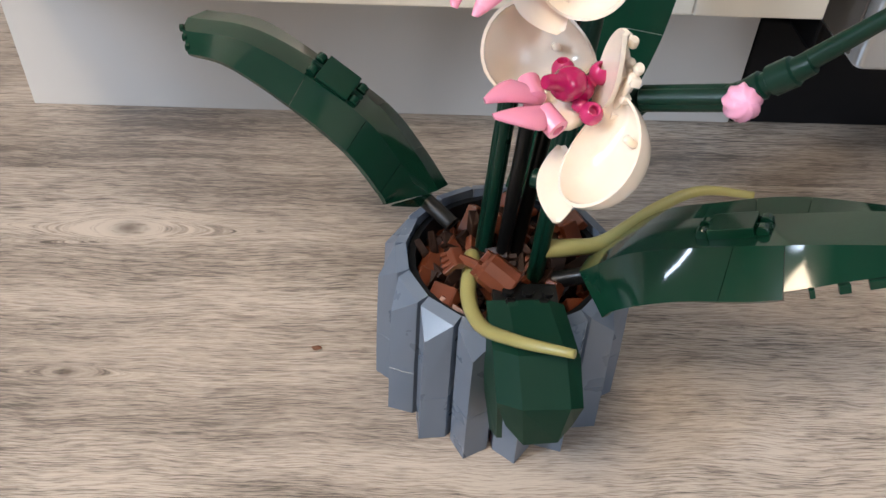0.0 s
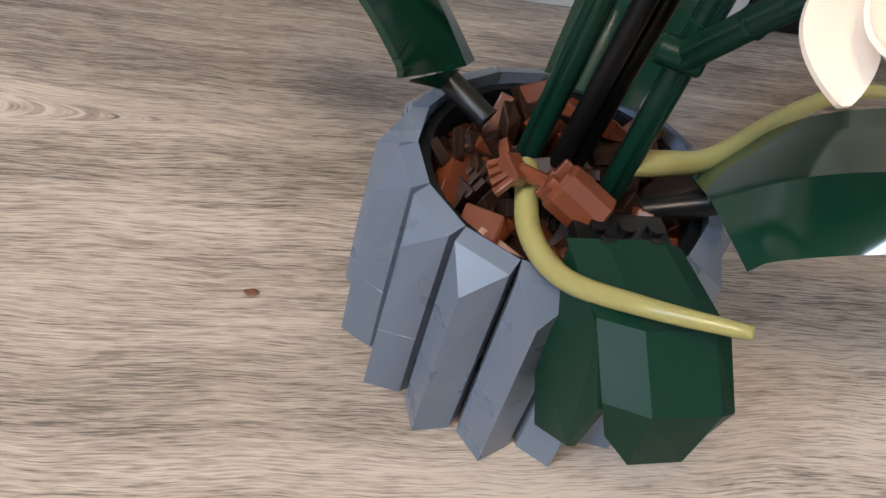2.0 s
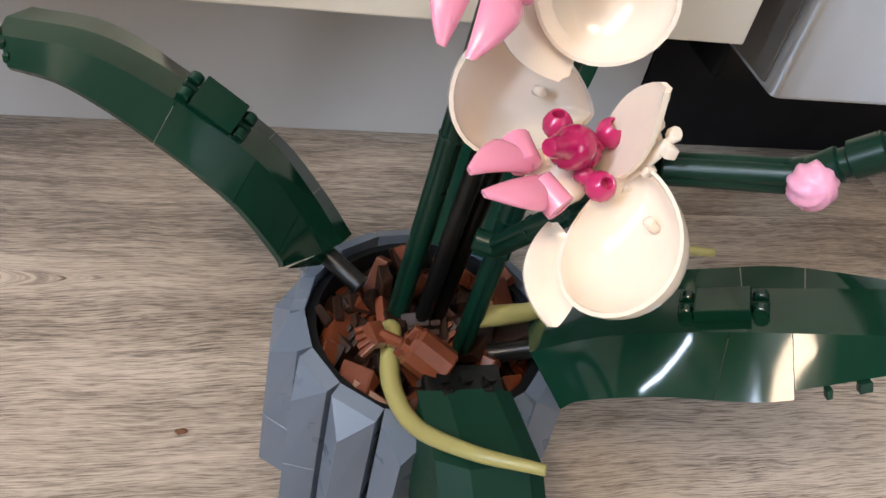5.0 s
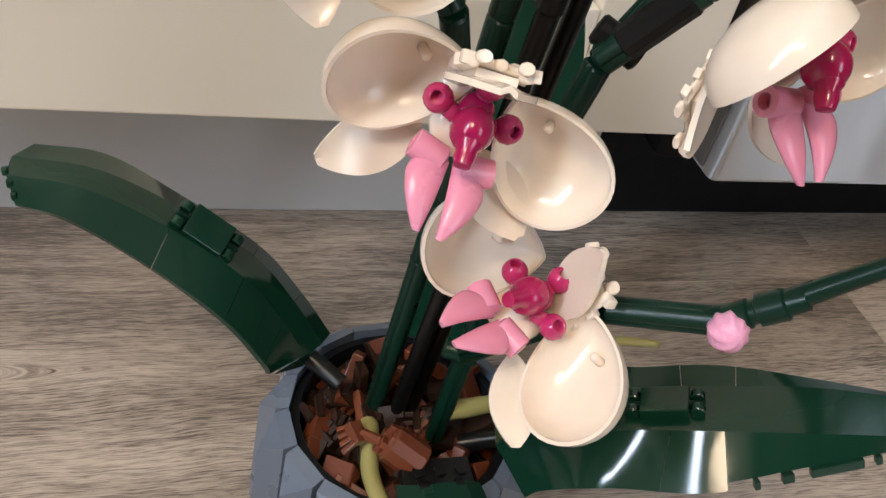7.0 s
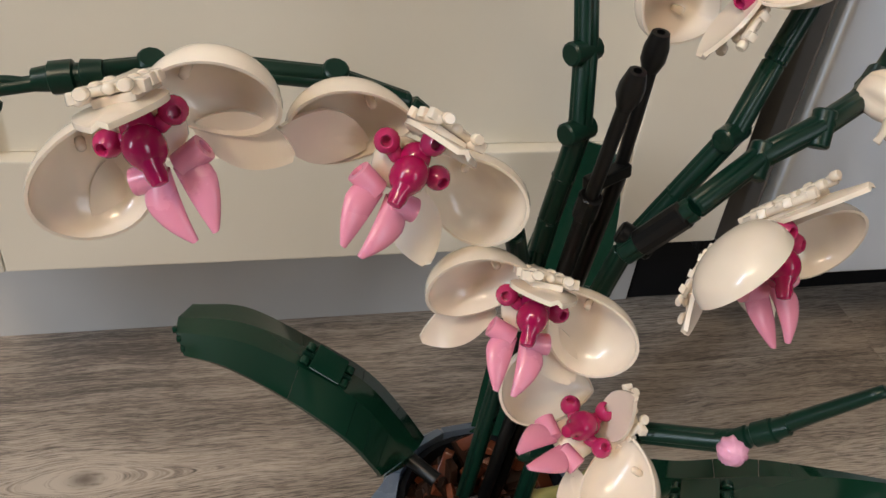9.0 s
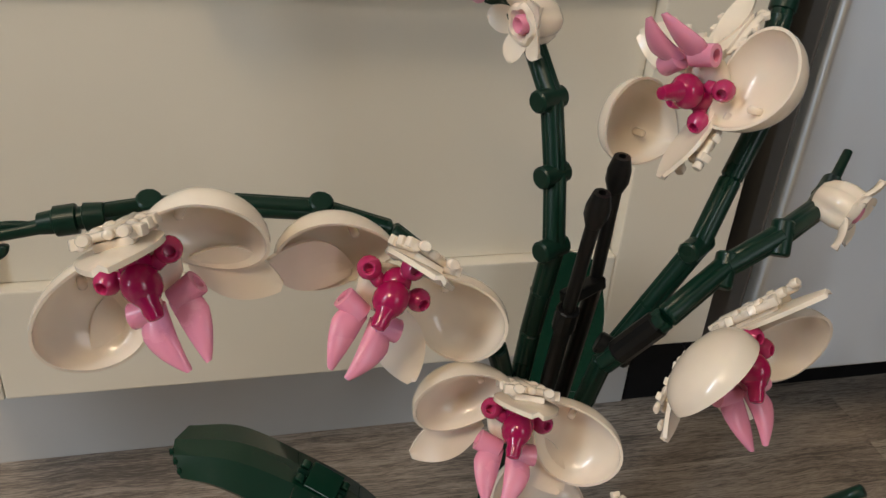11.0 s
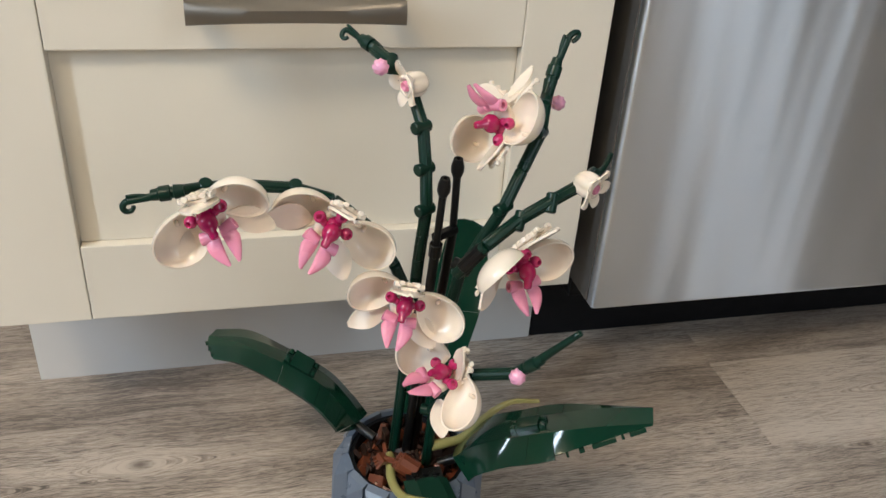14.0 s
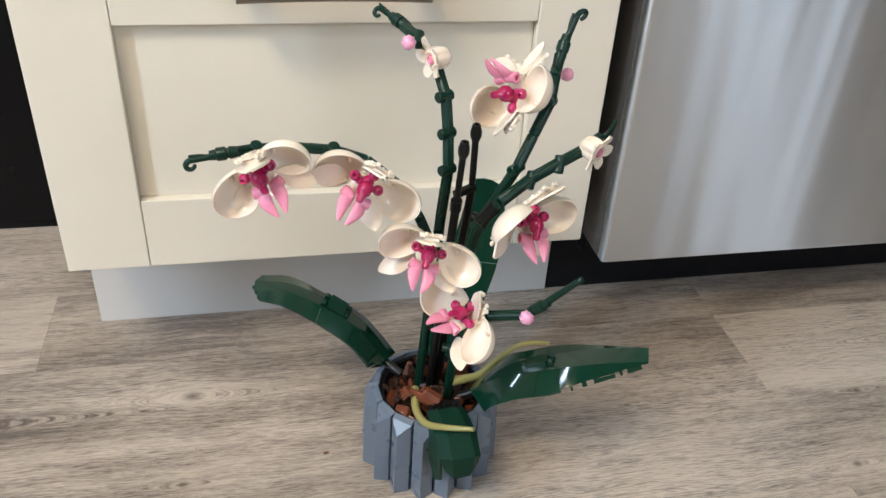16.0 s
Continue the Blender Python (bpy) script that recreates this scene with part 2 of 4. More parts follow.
GREEN_SOFT = mat("satin_dark_green_plastic", (0.0044, 0.031, 0.017), 0.50, spec=0.22, vary=0.10, vscale=30, rvary=0.06, bump=0.02, bscale=60)
GREEN_DK = mat("deep_green_plastic", (0.0030, 0.024, 0.0145), 0.32, coat=0.0, spec=0.3, vary=0.10, vscale=40, rvary=0.06)
SAND = mat("sand_blue_plastic", (0.126, 0.157, 0.206), 0.30, coat=0.03, vary=0.035, vscale=25, rvary=0.05)
INNER = mat("black_pot_lining", (0.006, 0.007, 0.009), 0.6, spec=0.2)
BROWN = mat("reddish_brown_plastic", (0.140, 0.035, 0.013), 0.36, coat=0.02, vary=0.22, vscale=60, rvary=0.06)
BROWN_DK = mat("dark_brown_plastic", (0.026, 0.012, 0.0075), 0.46, spec=0.22, coat=0.0, vary=0.25, vscale=60, rvary=0.06)
BLACKP = mat("black_plastic", (0.004, 0.004, 0.004), 0.34, spec=0.3, rvary=0.06)
OLIVE = mat("olive_green_plastic", (0.33, 0.30, 0.105), 0.34, coat=0.08, sub=0.1, vary=0.08, vscale=40, rvary=0.06)
WHITE = mat("white_plastic", (0.89, 0.77, 0.635), 0.17, coat=0.2, sub=0.1, vary=0.07, vscale=55, rvary=0.05)
PINK = mat("bright_pink_plastic", (0.83, 0.30, 0.43), 0.25, coat=0.2, sub=0.15, vary=0.05, vscale=60, rvary=0.06)
PINK_PALE = mat("pale_pink_plastic", (0.86, 0.40, 0.58), 0.3, coat=0.15, sub=0.2, vary=0.05, vscale=60, rvary=0.06)
MAGENTA = mat("magenta_plastic", (0.38, 0.006, 0.078), 0.18, coat=0.3, sub=0.05, vary=0.06, vscale=60, rvary=0.05)
MAG_LIGHT = mat("dark_pink_plastic", (0.50, 0.028, 0.13), 0.2, coat=0.3, sub=0.05, vary=0.06, vscale=60, rvary=0.05)
CRUMB = mat("orange_brown_crumb", (0.17, 0.065, 0.028), 0.6, vary=0.2, vscale=200)


# ---- mesh helpers ----
def part(name, bm, material, parent=None, label="", smooth=False, m=None):
    me = bpy.data.meshes.new(name)
    bmesh.ops.recalc_face_normals(bm, faces=bm.faces)
    if smooth:
        for fc in bm.faces:
            fc.smooth = True
    bm.to_mesh(me)
    bm.free()
    if smooth and smooth is not True:
        me.set_sharp_from_angle(angle=radians(smooth))
    me.materials.append(material)
    ob = new(name, me)
    if parent is not None:
        ob.parent = parent
    if m is not None:
        ob.matrix_basis = m
    return tagged(ob, label) if label else ob


def thing(name, label, category, m=None, group="", kind=""):
    ob = new(name)
    ob.empty_display_size = 0.02
    if m is not None:
        ob.matrix_basis = m
    return tagged(ob, label, category, group, kind)


def box(bm, x0, x1, y0, y1, z0, z1, bevel=0.0, m=None):
    r = bmesh.ops.create_cube(bm, size=1.0)
    vs = r["verts"]
    for v in vs:
        v.co = Vector(((x0 + x1) / 2 + v.co.x * (x1 - x0), (y0 + y1) / 2 + v.co.y * (y1 - y0), (z0 + z1) / 2 + v.co.z * (z1 - z0)))
    if bevel:
        es = list({e for v in vs for e in v.link_edges})
        r = bmesh.ops.bevel(bm, geom=es, offset=bevel, segments=2, affect="EDGES", profile=0.6)
        vs = list({v for fc in r["faces"] for v in fc.verts} | {v for v in vs if v.is_valid})
    if m is not None:
        for v in vs:
            v.co = m @ v.co
    return bm


def boxed(*args, **kw):
    return box(bmesh.new(), *args, **kw)


def lathe(bm, profile, segs=16, m=None, x_scale=1.0):
    """Turns a profile of (radius, z) round z."""
    m = m or Matrix()
    rings = []
    for r, z in profile:
        if r < 1e-6:
            rings.append([bm.verts.new(m @ Vector((0, 0, z)))])
        else:
            rings.append([bm.verts.new(m @ Vector((r * x_scale * math.cos(2 * math.pi * i / segs), r * math.sin(2 * math.pi * i / segs), z))) for i in range(segs)])
    for a, b in zip(rings, rings[1:]):
        for i in range(segs):
            j = (i + 1) % segs
            if len(a) == 1 and len(b) == 1:
                continue
            if len(a) == 1:
                bm.faces.new((a[0], b[i], b[j]))
            elif len(b) == 1:
                bm.faces.new((a[i], b[0], a[j]))
            else:
                bm.faces.new((a[i], b[i], b[j], a[j]))
    return bm


def aim(a, b):
    """Pose at a with z towards b."""
    d = Vector(b) - Vector(a)
    return Matrix.Translation(a) @ d.to_track_quat("Z", "Y").to_matrix().to_4x4()


def rod(bm, a, b, r0, r1=None, segs=8, cap=0.0006):
    d = (Vector(b) - Vector(a)).length
    r1 = r0 if r1 is None else r1
    c = min(cap, d / 4)
    return lathe(bm, [(0, 0), (r0 - c, 0), (r0, c), (r1, d - c), (max(r1 - c, 1e-4), d), (0, d)], segs, aim(a, b))


def smooth_path(pts, n=6):
    """A smooth curve through points (Catmull-Rom)."""
    p = [Vector(q) for q in pts]
    p = [2 * p[0] - p[1]] + p + [2 * p[-1] - p[-2]]
    out = []
    for i in range(1, len(p) - 2):
        for k in range(n):
            t = k / n
            out.append(0.5 * (2 * p[i] + (p[i + 1] - p[i - 1]) * t + (2 * p[i - 1] - 5 * p[i] + 4 * p[i + 1] - p[i + 2]) * t * t + (3 * p[i] - p[i - 1] - 3 * p[i + 1] + p[i + 2]) * t ** 3))
    out.append(p[-2])
    return out


def tube(bm, pts, radii, segs=10):
    rings, up = [], Vector((0.3, 0.2, 1)).normalized()
    for i, q in enumerate(pts):
        d = (pts[min(i + 1, len(pts) - 1)] - pts[max(i - 1, 0)]).normalized()
        s = d.cross(up)
        s = s.normalized() if s.length > 1e-4 else Vector((1, 0, 0))
        u = s.cross(d).normalized()
        up = u
        r = radii(i / (len(pts) - 1)) if callable(radii) else radii
        rings.append([bm.verts.new(q + r * (s * math.cos(2 * math.pi * k / segs) + u * math.sin(2 * math.pi * k / segs))) for k in range(segs)])
    for a, b in zip(rings, rings[1:]):
        for k in range(segs):
            j = (k + 1) % segs
            bm.faces.new((a[k], a[j], b[j], b[k]))
    bm.faces.new(rings[0][::-1])
    bm.faces.new(rings[-1])
    return bm


def ellipsoid(bm, c, r, m=None, u=14, v=9):
    q = bmesh.ops.create_uvsphere(bm, u_segments=u, v_segments=v, radius=1.0)
    mm = (m or Matrix()) @ Matrix.Translation(c) @ Matrix.Diagonal((*r, 1))
    for w in q["verts"]:
        w.co = mm @ w.co
    return bm


# ---- the room ----
X0, X1, Y0, Y1, ZC = -2.1, 2.3, -2.4, 0.86, 2.5
floor = tagged(part("floor", boxed(X0, X1, Y0, Y1, -0.10, -0.004), SUBFLOOR), "grey-brown oak plank floor of the kitchen", "floor", kind="structure")
tagged(part("ceiling", boxed(X0 - 0.1, X1 + 0.1, Y0 - 0.1, Y1 + 0.1, ZC, ZC + 0.1), CEIL), "plain white painted ceiling", "ceiling", kind="structure")
tagged(part("wall_north", boxed(X0 - 0.1, X1 + 0.1, Y1, Y1 + 0.1, -0.1, ZC), WALL), "warm grey wall behind the kitchen cabinets", "wall", kind="structure")
wall_w = tagged(new("wall_west"), "warm grey wall with a tall window", "wall", kind="structure")
for y0, y1, z0, z1 in ((Y0, -1.18, -0.1, ZC), (-0.94, Y1, -0.1, ZC), (-1.18, -0.94, -0.1, 0.62), (-1.18, -0.94, 2.46, ZC)):
    part("wall_section", boxed(X0 - 0.1, X0, y0, y1, z0, z1), WALL, wall_w)
tagged(part("wall_east", boxed(X1, X1 + 0.1, Y0, Y1, -0.1, ZC), GREY_WALL), "plain unseen side wall, kept dark grey", "wall", kind="structure")
wall_s = tagged(new("wall_south"), "unseen wall with three tall windows, kept dark brown", "wall", kind="structure")
WINDOWS = ((0.79, 0.97, 0.50, 2.20), (1.07, 1.25, 0.50, 2.20), (1.35, 1.53, 0.50, 2.20))
cuts = [X0 - 0.1, *[q for w in WINDOWS for q in w[:2]], X1 + 0.1]
for a, e in zip(cuts[::2], cuts[1::2]):
    part("wall_section", boxed(a, e, Y0 - 0.12, Y0, -0.1, ZC), DARK_WALL, wall_s)
for a, e, z0, z1 in WINDOWS:
    part("wall_section", boxed(a, e, Y0 - 0.12, Y0, -0.1, z0), DARK_WALL, wall_s)
    part("wall_section", boxed(a, e, Y0 - 0.12, Y0, z1, ZC), DARK_WALL, wall_s)

# ---- drawer cabinet ----
DY = 0.163            # front plane of the drawer
cab = thing("drawer_cabinet", "cream painted kitchen drawer cabinet with a recessed-panel front", "cabinet")
part("carcass", boxed(-0.284, 0.181, DY + 0.021, Y1 - 0.004, 0.124, 0.87, 0.001), CREAM, cab)
part("toe_board", boxed(-0.291, 0.189, 0.249, 0.267, 0.0, 0.123, 0.0008), TOE, cab, "recessed white toe board, darkened for the overhang's shade")
front = part("drawer_front", boxed(-0.2185, 0.1145, DY + 0.0095, DY + 0.020, 0.19, 0.341), CREAM_IN, cab, "cream shaker drawer front with recessed panel")
DZ0, DZ1 = 0.123, 0.475
part("left_stile", boxed(-0.2875, -0.2188, DY, DY + 0.020, DZ0, DZ1, 0.0011), CREAM, front)
part("right_stile", boxed(0.1152, 0.1842, DY, DY + 0.020, DZ0, DZ1, 0.0011), CREAM, front)
part("bottom_rail", boxed(-0.2184, 0.1148, DY + 0.0006, DY + 0.020, DZ0, 0.1895, 0.0011), CREAM, front)
part("top_rail", boxed(-0.2184, 0.1148, DY + 0.0006, DY + 0.020, 0.3415, DZ1, 0.0011), CREAM, front)
part("upper_panel", boxed(-0.2875, 0.1842, DY, DY + 0.020, DZ1 + 0.004, 0.865, 0.0011), CREAM, cab)


def bow_handle():
    """A bowed bar handle: wide at its two ends, waisted in the middle, on two short posts."""
    bm = bmesh.new()
    rings = []
    L, n = 0.142, 28
    for i in range(n + 1):
        s = i / n * 2 - 1
        x = -0.0535 + s * L / 2
        y = DY - 0.036 + 0.004 * (1 - s * s)
        t = 0.0042 + 0.001 * s * s
        z, dip = 0.3795, 1 - s * s
        prof = ((-t + 0.0014, -0.0095), (-t + 0.0002, -0.0086), (-t - 0.0004, -0.0050), (-t - 0.0002, 0.0005 - 0.0015 * dip), (-t + 0.0012, 0.0050 - 0.0050 * dip), (-t + 0.0030, 0.0062 - 0.0040 * dip), (t - 0.0008, 0.0062), (t, 0.0056), (t, -0.0095))
        rings.append([bm.verts.new((x, y + dy, z + dz)) for dy, dz in prof])
    for a, b in zip(rings, rings[1:]):
        for k in range(9):
            j = (k + 1) % 9
            bm.faces.new((a[k], a[j], b[j], b[k]))
    bm.faces.new(rings[0][::-1])
    bm.faces.new(rings[-1])
    for x in (-0.1185, 0.0115):
        box(bm, x - 0.005, x + 0.005, DY - 0.034, DY, 0.371, 0.3845, 0.001)
    return bm


part("handle", bow_handle(), NICKEL, front, "brushed nickel bow handle", smooth=35)

# ---- steel appliance beside the cabinet ----
fr = thing("refrigerator", "brushed stainless steel refrigerator with black plinth", "refrigerator")
FX0, FX1, FY, FZ0 = 0.205, 0.98, 0.152, 0.100


def steel_door():
    bm = bmesh.new()
    r, rings = 0.0045, []
    prof = [(FX0, FY + 0.055), (FX0, FY + r)]
    prof += [(FX0 + r - r * math.cos(a), FY + r - r * math.sin(a)) for a in (0.4, 0.8, 1.2, 1.57)]
    prof += [(FX1 - r, FY), (FX1, FY + r), (FX1, FY + 0.055)]
    for z in (FZ0, FZ0 + 0.003, 1.72):
        g = 0.002 if z == FZ0 else 0
        rings.append([bm.verts.new((x + (g if x < 0.5 else -g), y + (g if y < FY + 0.05 else 0), z)) for x, y in prof])
    for a, b in zip(rings, rings[1:]):
        for k in range(len(prof)):
            j = (k + 1) % len(prof)
            bm.faces.new((a[k], a[j], b[j], b[k]))
    bm.faces.new(rings[0][::-1])
    bm.faces.new(rings[-1])
    return bm


part("door", steel_door(), STEEL, fr, "brushed stainless steel door", smooth=50)
part("door_edge", boxed(FX0 - 0.0015, FX0 + 0.004, FY + 0.010, FY + 0.054, FZ0 + 0.004, 1.715, 0.0008), GREY_EDGE, fr)
part("body", boxed(FX0 + 0.004, FX1 - 0.004, FY + 0.058, Y1 - 0.006, 0.075, 1.72, 0.003), BLACK_SHEET, fr, "black side body")
part("plinth", boxed(0.1905, FX1, 0.250, 0.31, 0.0, 0.078, 0.002), BLACK, fr, "black plastic plinth grille")
# Black slab standing in for the shade in the gap by the cabinet.
part("gap_filler", boxed(0.1915, FX0 + 0.002, 0.262, Y1 - 0.01, 0.0, 0.87), BLACK, fr)

# ---- dark appliance past the cabinet's other end ----
dark = thing("black_appliance", "black enamelled kitchen appliance with rounded base edge", "appliance")
part("body", boxed(-1.0, -0.345, 0.435, Y1 - 0.006, 0.012, 0.87, 0.012), BLACK_SHEET, dark, smooth=40)
part("foot_rail", boxed(-0.99, -0.36, 0.445, Y1 - 0.02, 0.0, 0.012), BLACK, dark)

# ---- plant pot of upright plastic staves ----
PC = Vector((0.013, 0.028, 0))
pot = thing("flower_pot", "sand blue toy-brick flower pot with faceted staves", "flower pot", pose(*PC))


def stave():
    """A ridged stave of two stacked pieces: two upright faces that meet in a ridge, and a three-cornered sloping head."""
    bm = bmesh.new()
    w, ri = 0.0086, 0.0440

    def ring(r0, r1, zi, ze, zr):
        return [bm.verts.new(p) for p in ((-w, -ri, zi), (-w, -r0, ze), (0.0, -r1, zr), (w, -r0, ze), (w, -ri, zi))]
    rows = [ring(.0503, .0588, 0.0, 0.0, 0.0), ring(.0500, .0582, .0288, .0288, .0288), ring(.0496, .0577, .0290, .0290, .0290),
            ring(.0500, .0582, .0292, .0292, .0292), ring(.0490, .0568, .0770, .0752, .0655)]
    for a, b in zip(rows, rows[1:]):
        for k in range(5):
            j = (k + 1) % 5
            bm.faces.new((a[k], a[j], b[j], b[k]))
    bm.faces.new(rows[0][::-1])
    t = rows[-1]
    bm.faces.new((t[1], t[2], t[3]))
    bm.faces.new((t[0], t[1], t[3], t[4]))
    bmesh.ops.bevel(bm, geom=[e for e in bm.edges if e.calc_face_angle(0) > 0.35], offset=0.0003, segments=1, affect="EDGES")
    return bm


first = part("stave", stave(), SAND, pot, m=pose(0, 0, 0, 0, 0, 231 + 90))
for i in range(1, 16):
    ob = new("stave", first.data)
    ob.parent = pot
    ob.matrix_basis = pose(0, 0, random.uniform(-0.0004, 0.0004), 0, 0, 231 + 90 + 22.5 * i)
bm = bmesh.new()
lathe(bm, [(0, 0.002), (0.0425, 0.002), (0.0438, 0.004), (0.0438, 0.073), (0.0405, 0.0735), (0.0395, 0.058), (0, 0.056)], 32)
part("lining", bm, INNER, pot, "black inner lining", smooth=40)

# ---- bark pieces filling the pot ----
def bark_piece(kind):
    bm = bmesh.new()
    if kind == 0:      # sloped wedge
        vs = [bm.verts.new(p) for p in ((-.004, -.008, 0), (.004, -.008, 0), (.004, .008, 0), (-.004, .008, 0), (-.004, -.008, .003), (.004, -.008, .003), (.003, .004, .007), (-.003, .004, .007), (.003, .008, .006), (-.003, .008, .006))]
        for q in ((0, 3, 2, 1), (0, 1, 5, 4), (4, 5, 6, 7), (7, 6, 8, 9), (9, 8, 2, 3), (1, 2, 8, 6, 5), (0, 4, 7, 9, 3)):
            bm.faces.new([vs[k] for k in q])
    elif kind == 1:    # leaning flat bar
        box(bm, -.004, .004, -.002, .002, -.004, .016, .0005)
    elif kind == 2:    # ribbed claw
        box(bm, -.004, .004, -.006, .006, 0, .003, .0005)
        for k in (-.0045, -.0015, .0015, .0045):
            box(bm, -.001 + k * .2, .0065, k - .0009, k + .0009, .0025, .0068, .0003)
    else:              # round stud
        lathe(bm, [(0, 0), (.004, 0), (.004, .004), (.0024, .0042), (.0024, .006), (.0018, .0062), (0, .0062)], 12)
    return bm


kinds = []
for k in range(4):
    for mt in (BROWN, BROWN_DK):
        me_ob = part("bark_piece", bark_piece(k), mt, pot, m=pose(0.012 * (k - 1.5), 0.036 - (0.01 if mt is BROWN else 0), 0.058, 25, 10, 60 * k))
        kinds.append((k, mt, me_ob.data))
rng = random.Random(11)
for i in range(105):
    a, r = rng.uniform(0, 2 * math.pi), 0.037 * math.sqrt(rng.random())
    k, mt, data = rng.choice(kinds + [q for q in kinds if q[1] is BROWN_DK])
    ob = new("bark_piece", data)
    ob.parent = pot
    s = rng.uniform(0.8, 1.25)
    ob.matrix_basis = Matrix.LocRotScale((r * math.cos(a), r * math.sin(a), 0.055 + rng.uniform(0, 0.012)), Euler((rng.uniform(-0.9, 0.9), rng.uniform(-0.9, 0.9), rng.uniform(0, 6.28))), (s, s, s))



def bark_chunk(seed, lx, ly, lz):
    """A faceted slab with cut corners and one sloping face."""
    bm = bmesh.new()
    box(bm, -lx, lx, -ly, ly, -lz, lz)
    r = random.Random(seed)
    for v in bm.verts:
        v.co += Vector((r.uniform(-.22, .22) * lx, r.uniform(-.22, .22) * ly, r.uniform(-.1, .1) * lz))
        if v.co.z > 0 and v.co.y < 0:
            v.co.z *= r.uniform(-.2, .3)
    bmesh.ops.bevel(bm, geom=bm.edges[:], offset=.0005, segments=1, affect="EDGES")
    return bm


for mt, x, y, z, rx, ry, rz, size in (
        (BROWN, -.0280, -.0230, .0720, 8, -14, -38, (.0066, .0036, .0030)), (BROWN, -.0250, -.0305, .0690, 22, 10, -35, (.0070, .0034, .0026)),
        (BROWN, -.0335, -.0275, .0695, -10, -30, 20, (.0030, .0040, .0024)), (BROWN, -.0365, -.0112, .0700, 20, -10, 70, (.0050, .0030, .0030)),
        (BROWN, -.0385, -.0180, .0690, -18, 12, 100, (.0040, .0024, .0024)), (BROWN_DK, -.0321, .0042, .0745, 6, -10, 8, (.0018, .0022, .0085)),
        (BROWN_DK, -.0365, .0035, .0720, -12, -20, 30, (.0018, .0020, .0070)), (BROWN_DK, -.0137, .0206, .0745, -20, 14, 30, (.0026, .0020, .0065)),
        (BROWN_DK, -.0270, .0170, .0690, 30, 8, 60, (.0030, .0022, .0050)), (BROWN, -.0019, .0370, .0735, 20, -12, 15, (.0050, .0028, .0030)),
        (BROWN, .0120, .0340, .0720, -15, 18, 50, (.0040, .0030, .0028)), (BROWN, .0209, .0232, .0740, 10, 22, 110, (.0052, .0030, .0034)),
        (BROWN, .0290, .0140, .0710, -12, 10, 30, (.0040, .0028, .0030)), (BROWN, .0276, -.0267, .0700, 12, 8, 20, (.0040, .0030, .0028)),
        (BROWN_DK, -.0220, -.0100, .0700, 16, -12, 45, (.0046, .0024, .0030)), (BROWN_DK, -.0120, .0020, .0720, -14, 8, 100, (.0044, .0026, .0034)),
        (BROWN, -.0120, -.0340, .0680, 14, -6, 10, (.0044, .0026, .0024)), (BROWN_DK, -.0060, .0140, .0740, 10, 24, 80, (.0040, .0026, .0030))):
    part("bark_piece", bark_chunk(int(abs(x * 1e5)), *size), mt, pot, m=pose(x, y, z, rx, ry, rz))

# ---- the orchid ----
plant = thing("toy_orchid", "white and pink toy-brick orchid with green stems planted in the pot", "artificial plant", pose(0, 0, 0))


def knob_cross(bm, c, axis, r=0.0039, half=0.0062):
    axis = Vector(axis).normalized()
    c = Vector(c) - axis * 0.0012 * (1 if axis.x > 0 else -1)
    return rod(bm, c - axis * half, c + axis * half, r, None, 12, 0.0007)


def ribbed_bar(bm, a, b, r, grooves=4):
    """A bar with shallow grooves along it and slightly rounded ends."""
    m, d, n = aim(a, b), (Vector(b) - Vector(a)).length, 32
    rings = []
    for z, k in ((0, .82), (.0007, 1), (d - .0007, 1), (d, .82)):
        ring = []
        for i in range(n):
            u = 2 * math.pi * i / n
            q = r * k * (1 - .16 * (i % (n // grooves) == 1) - .05 * (i % (n // grooves) in (0, 2)))
            ring.append(bm.verts.new(m @ Vector((q * math.cos(u), q * math.sin(u), z))))
        rings.append(ring)
    for p, q in zip(rings, rings[1:]):
        for i in range(n):
            bm.faces.new((p[i], p[(i + 1) % n], q[(i + 1) % n], q[i]))
    bm.faces.new(rings[0][::-1])
    bm.faces.new(rings[-1])
    return bm


def stem(name, pts, knobs, r=0.0039, label="", collars=(), material=None):
    """A jointed stem of ribbed bars, with cross pegs at its joints and stepped collars."""
    material = material or GREEN_DK
    root = None
    v = [Vector(p) for p in pts]
    for a, b in zip(v, v[1:]):
        bm = bmesh.new()
        ribbed_bar(bm, a, b, r)
        d = (b - a).normalized()
        if (b - a).length > 0.03:
            q = a + (b - a) * 0.5
            rod(bm, q - d * 0.0006, q + d * 0.0006, r + 0.0003, None, 8, 0.0001)
        ob = part("segment", bm, material, plant if root is None else root, smooth=40)
        if root is None:
            ob.name = name
            root = ob
            if label:
                tagged(ob, label)
    for k, ax in knobs:
        part("peg", knob_cross(bmesh.new(), v[k], ax), material, root, smooth=40)
    for c, d, rr, ln in collars:
        c, d = Vector(c), Vector(d).normalized()
        bm = bmesh.new()
        lathe(bm, [(0, -ln), (rr * .8, -ln), (rr * .95, -ln * .4), (rr * .75, -ln * .35), (rr * .75, -ln * .2), (rr, -ln * .15), (rr, ln * .5), (rr * .8, ln * .55), (rr * .7, ln), (0, ln)], 10, aim(c, c + d))
        part("collar", bm, material, root, smooth=40)
    return root


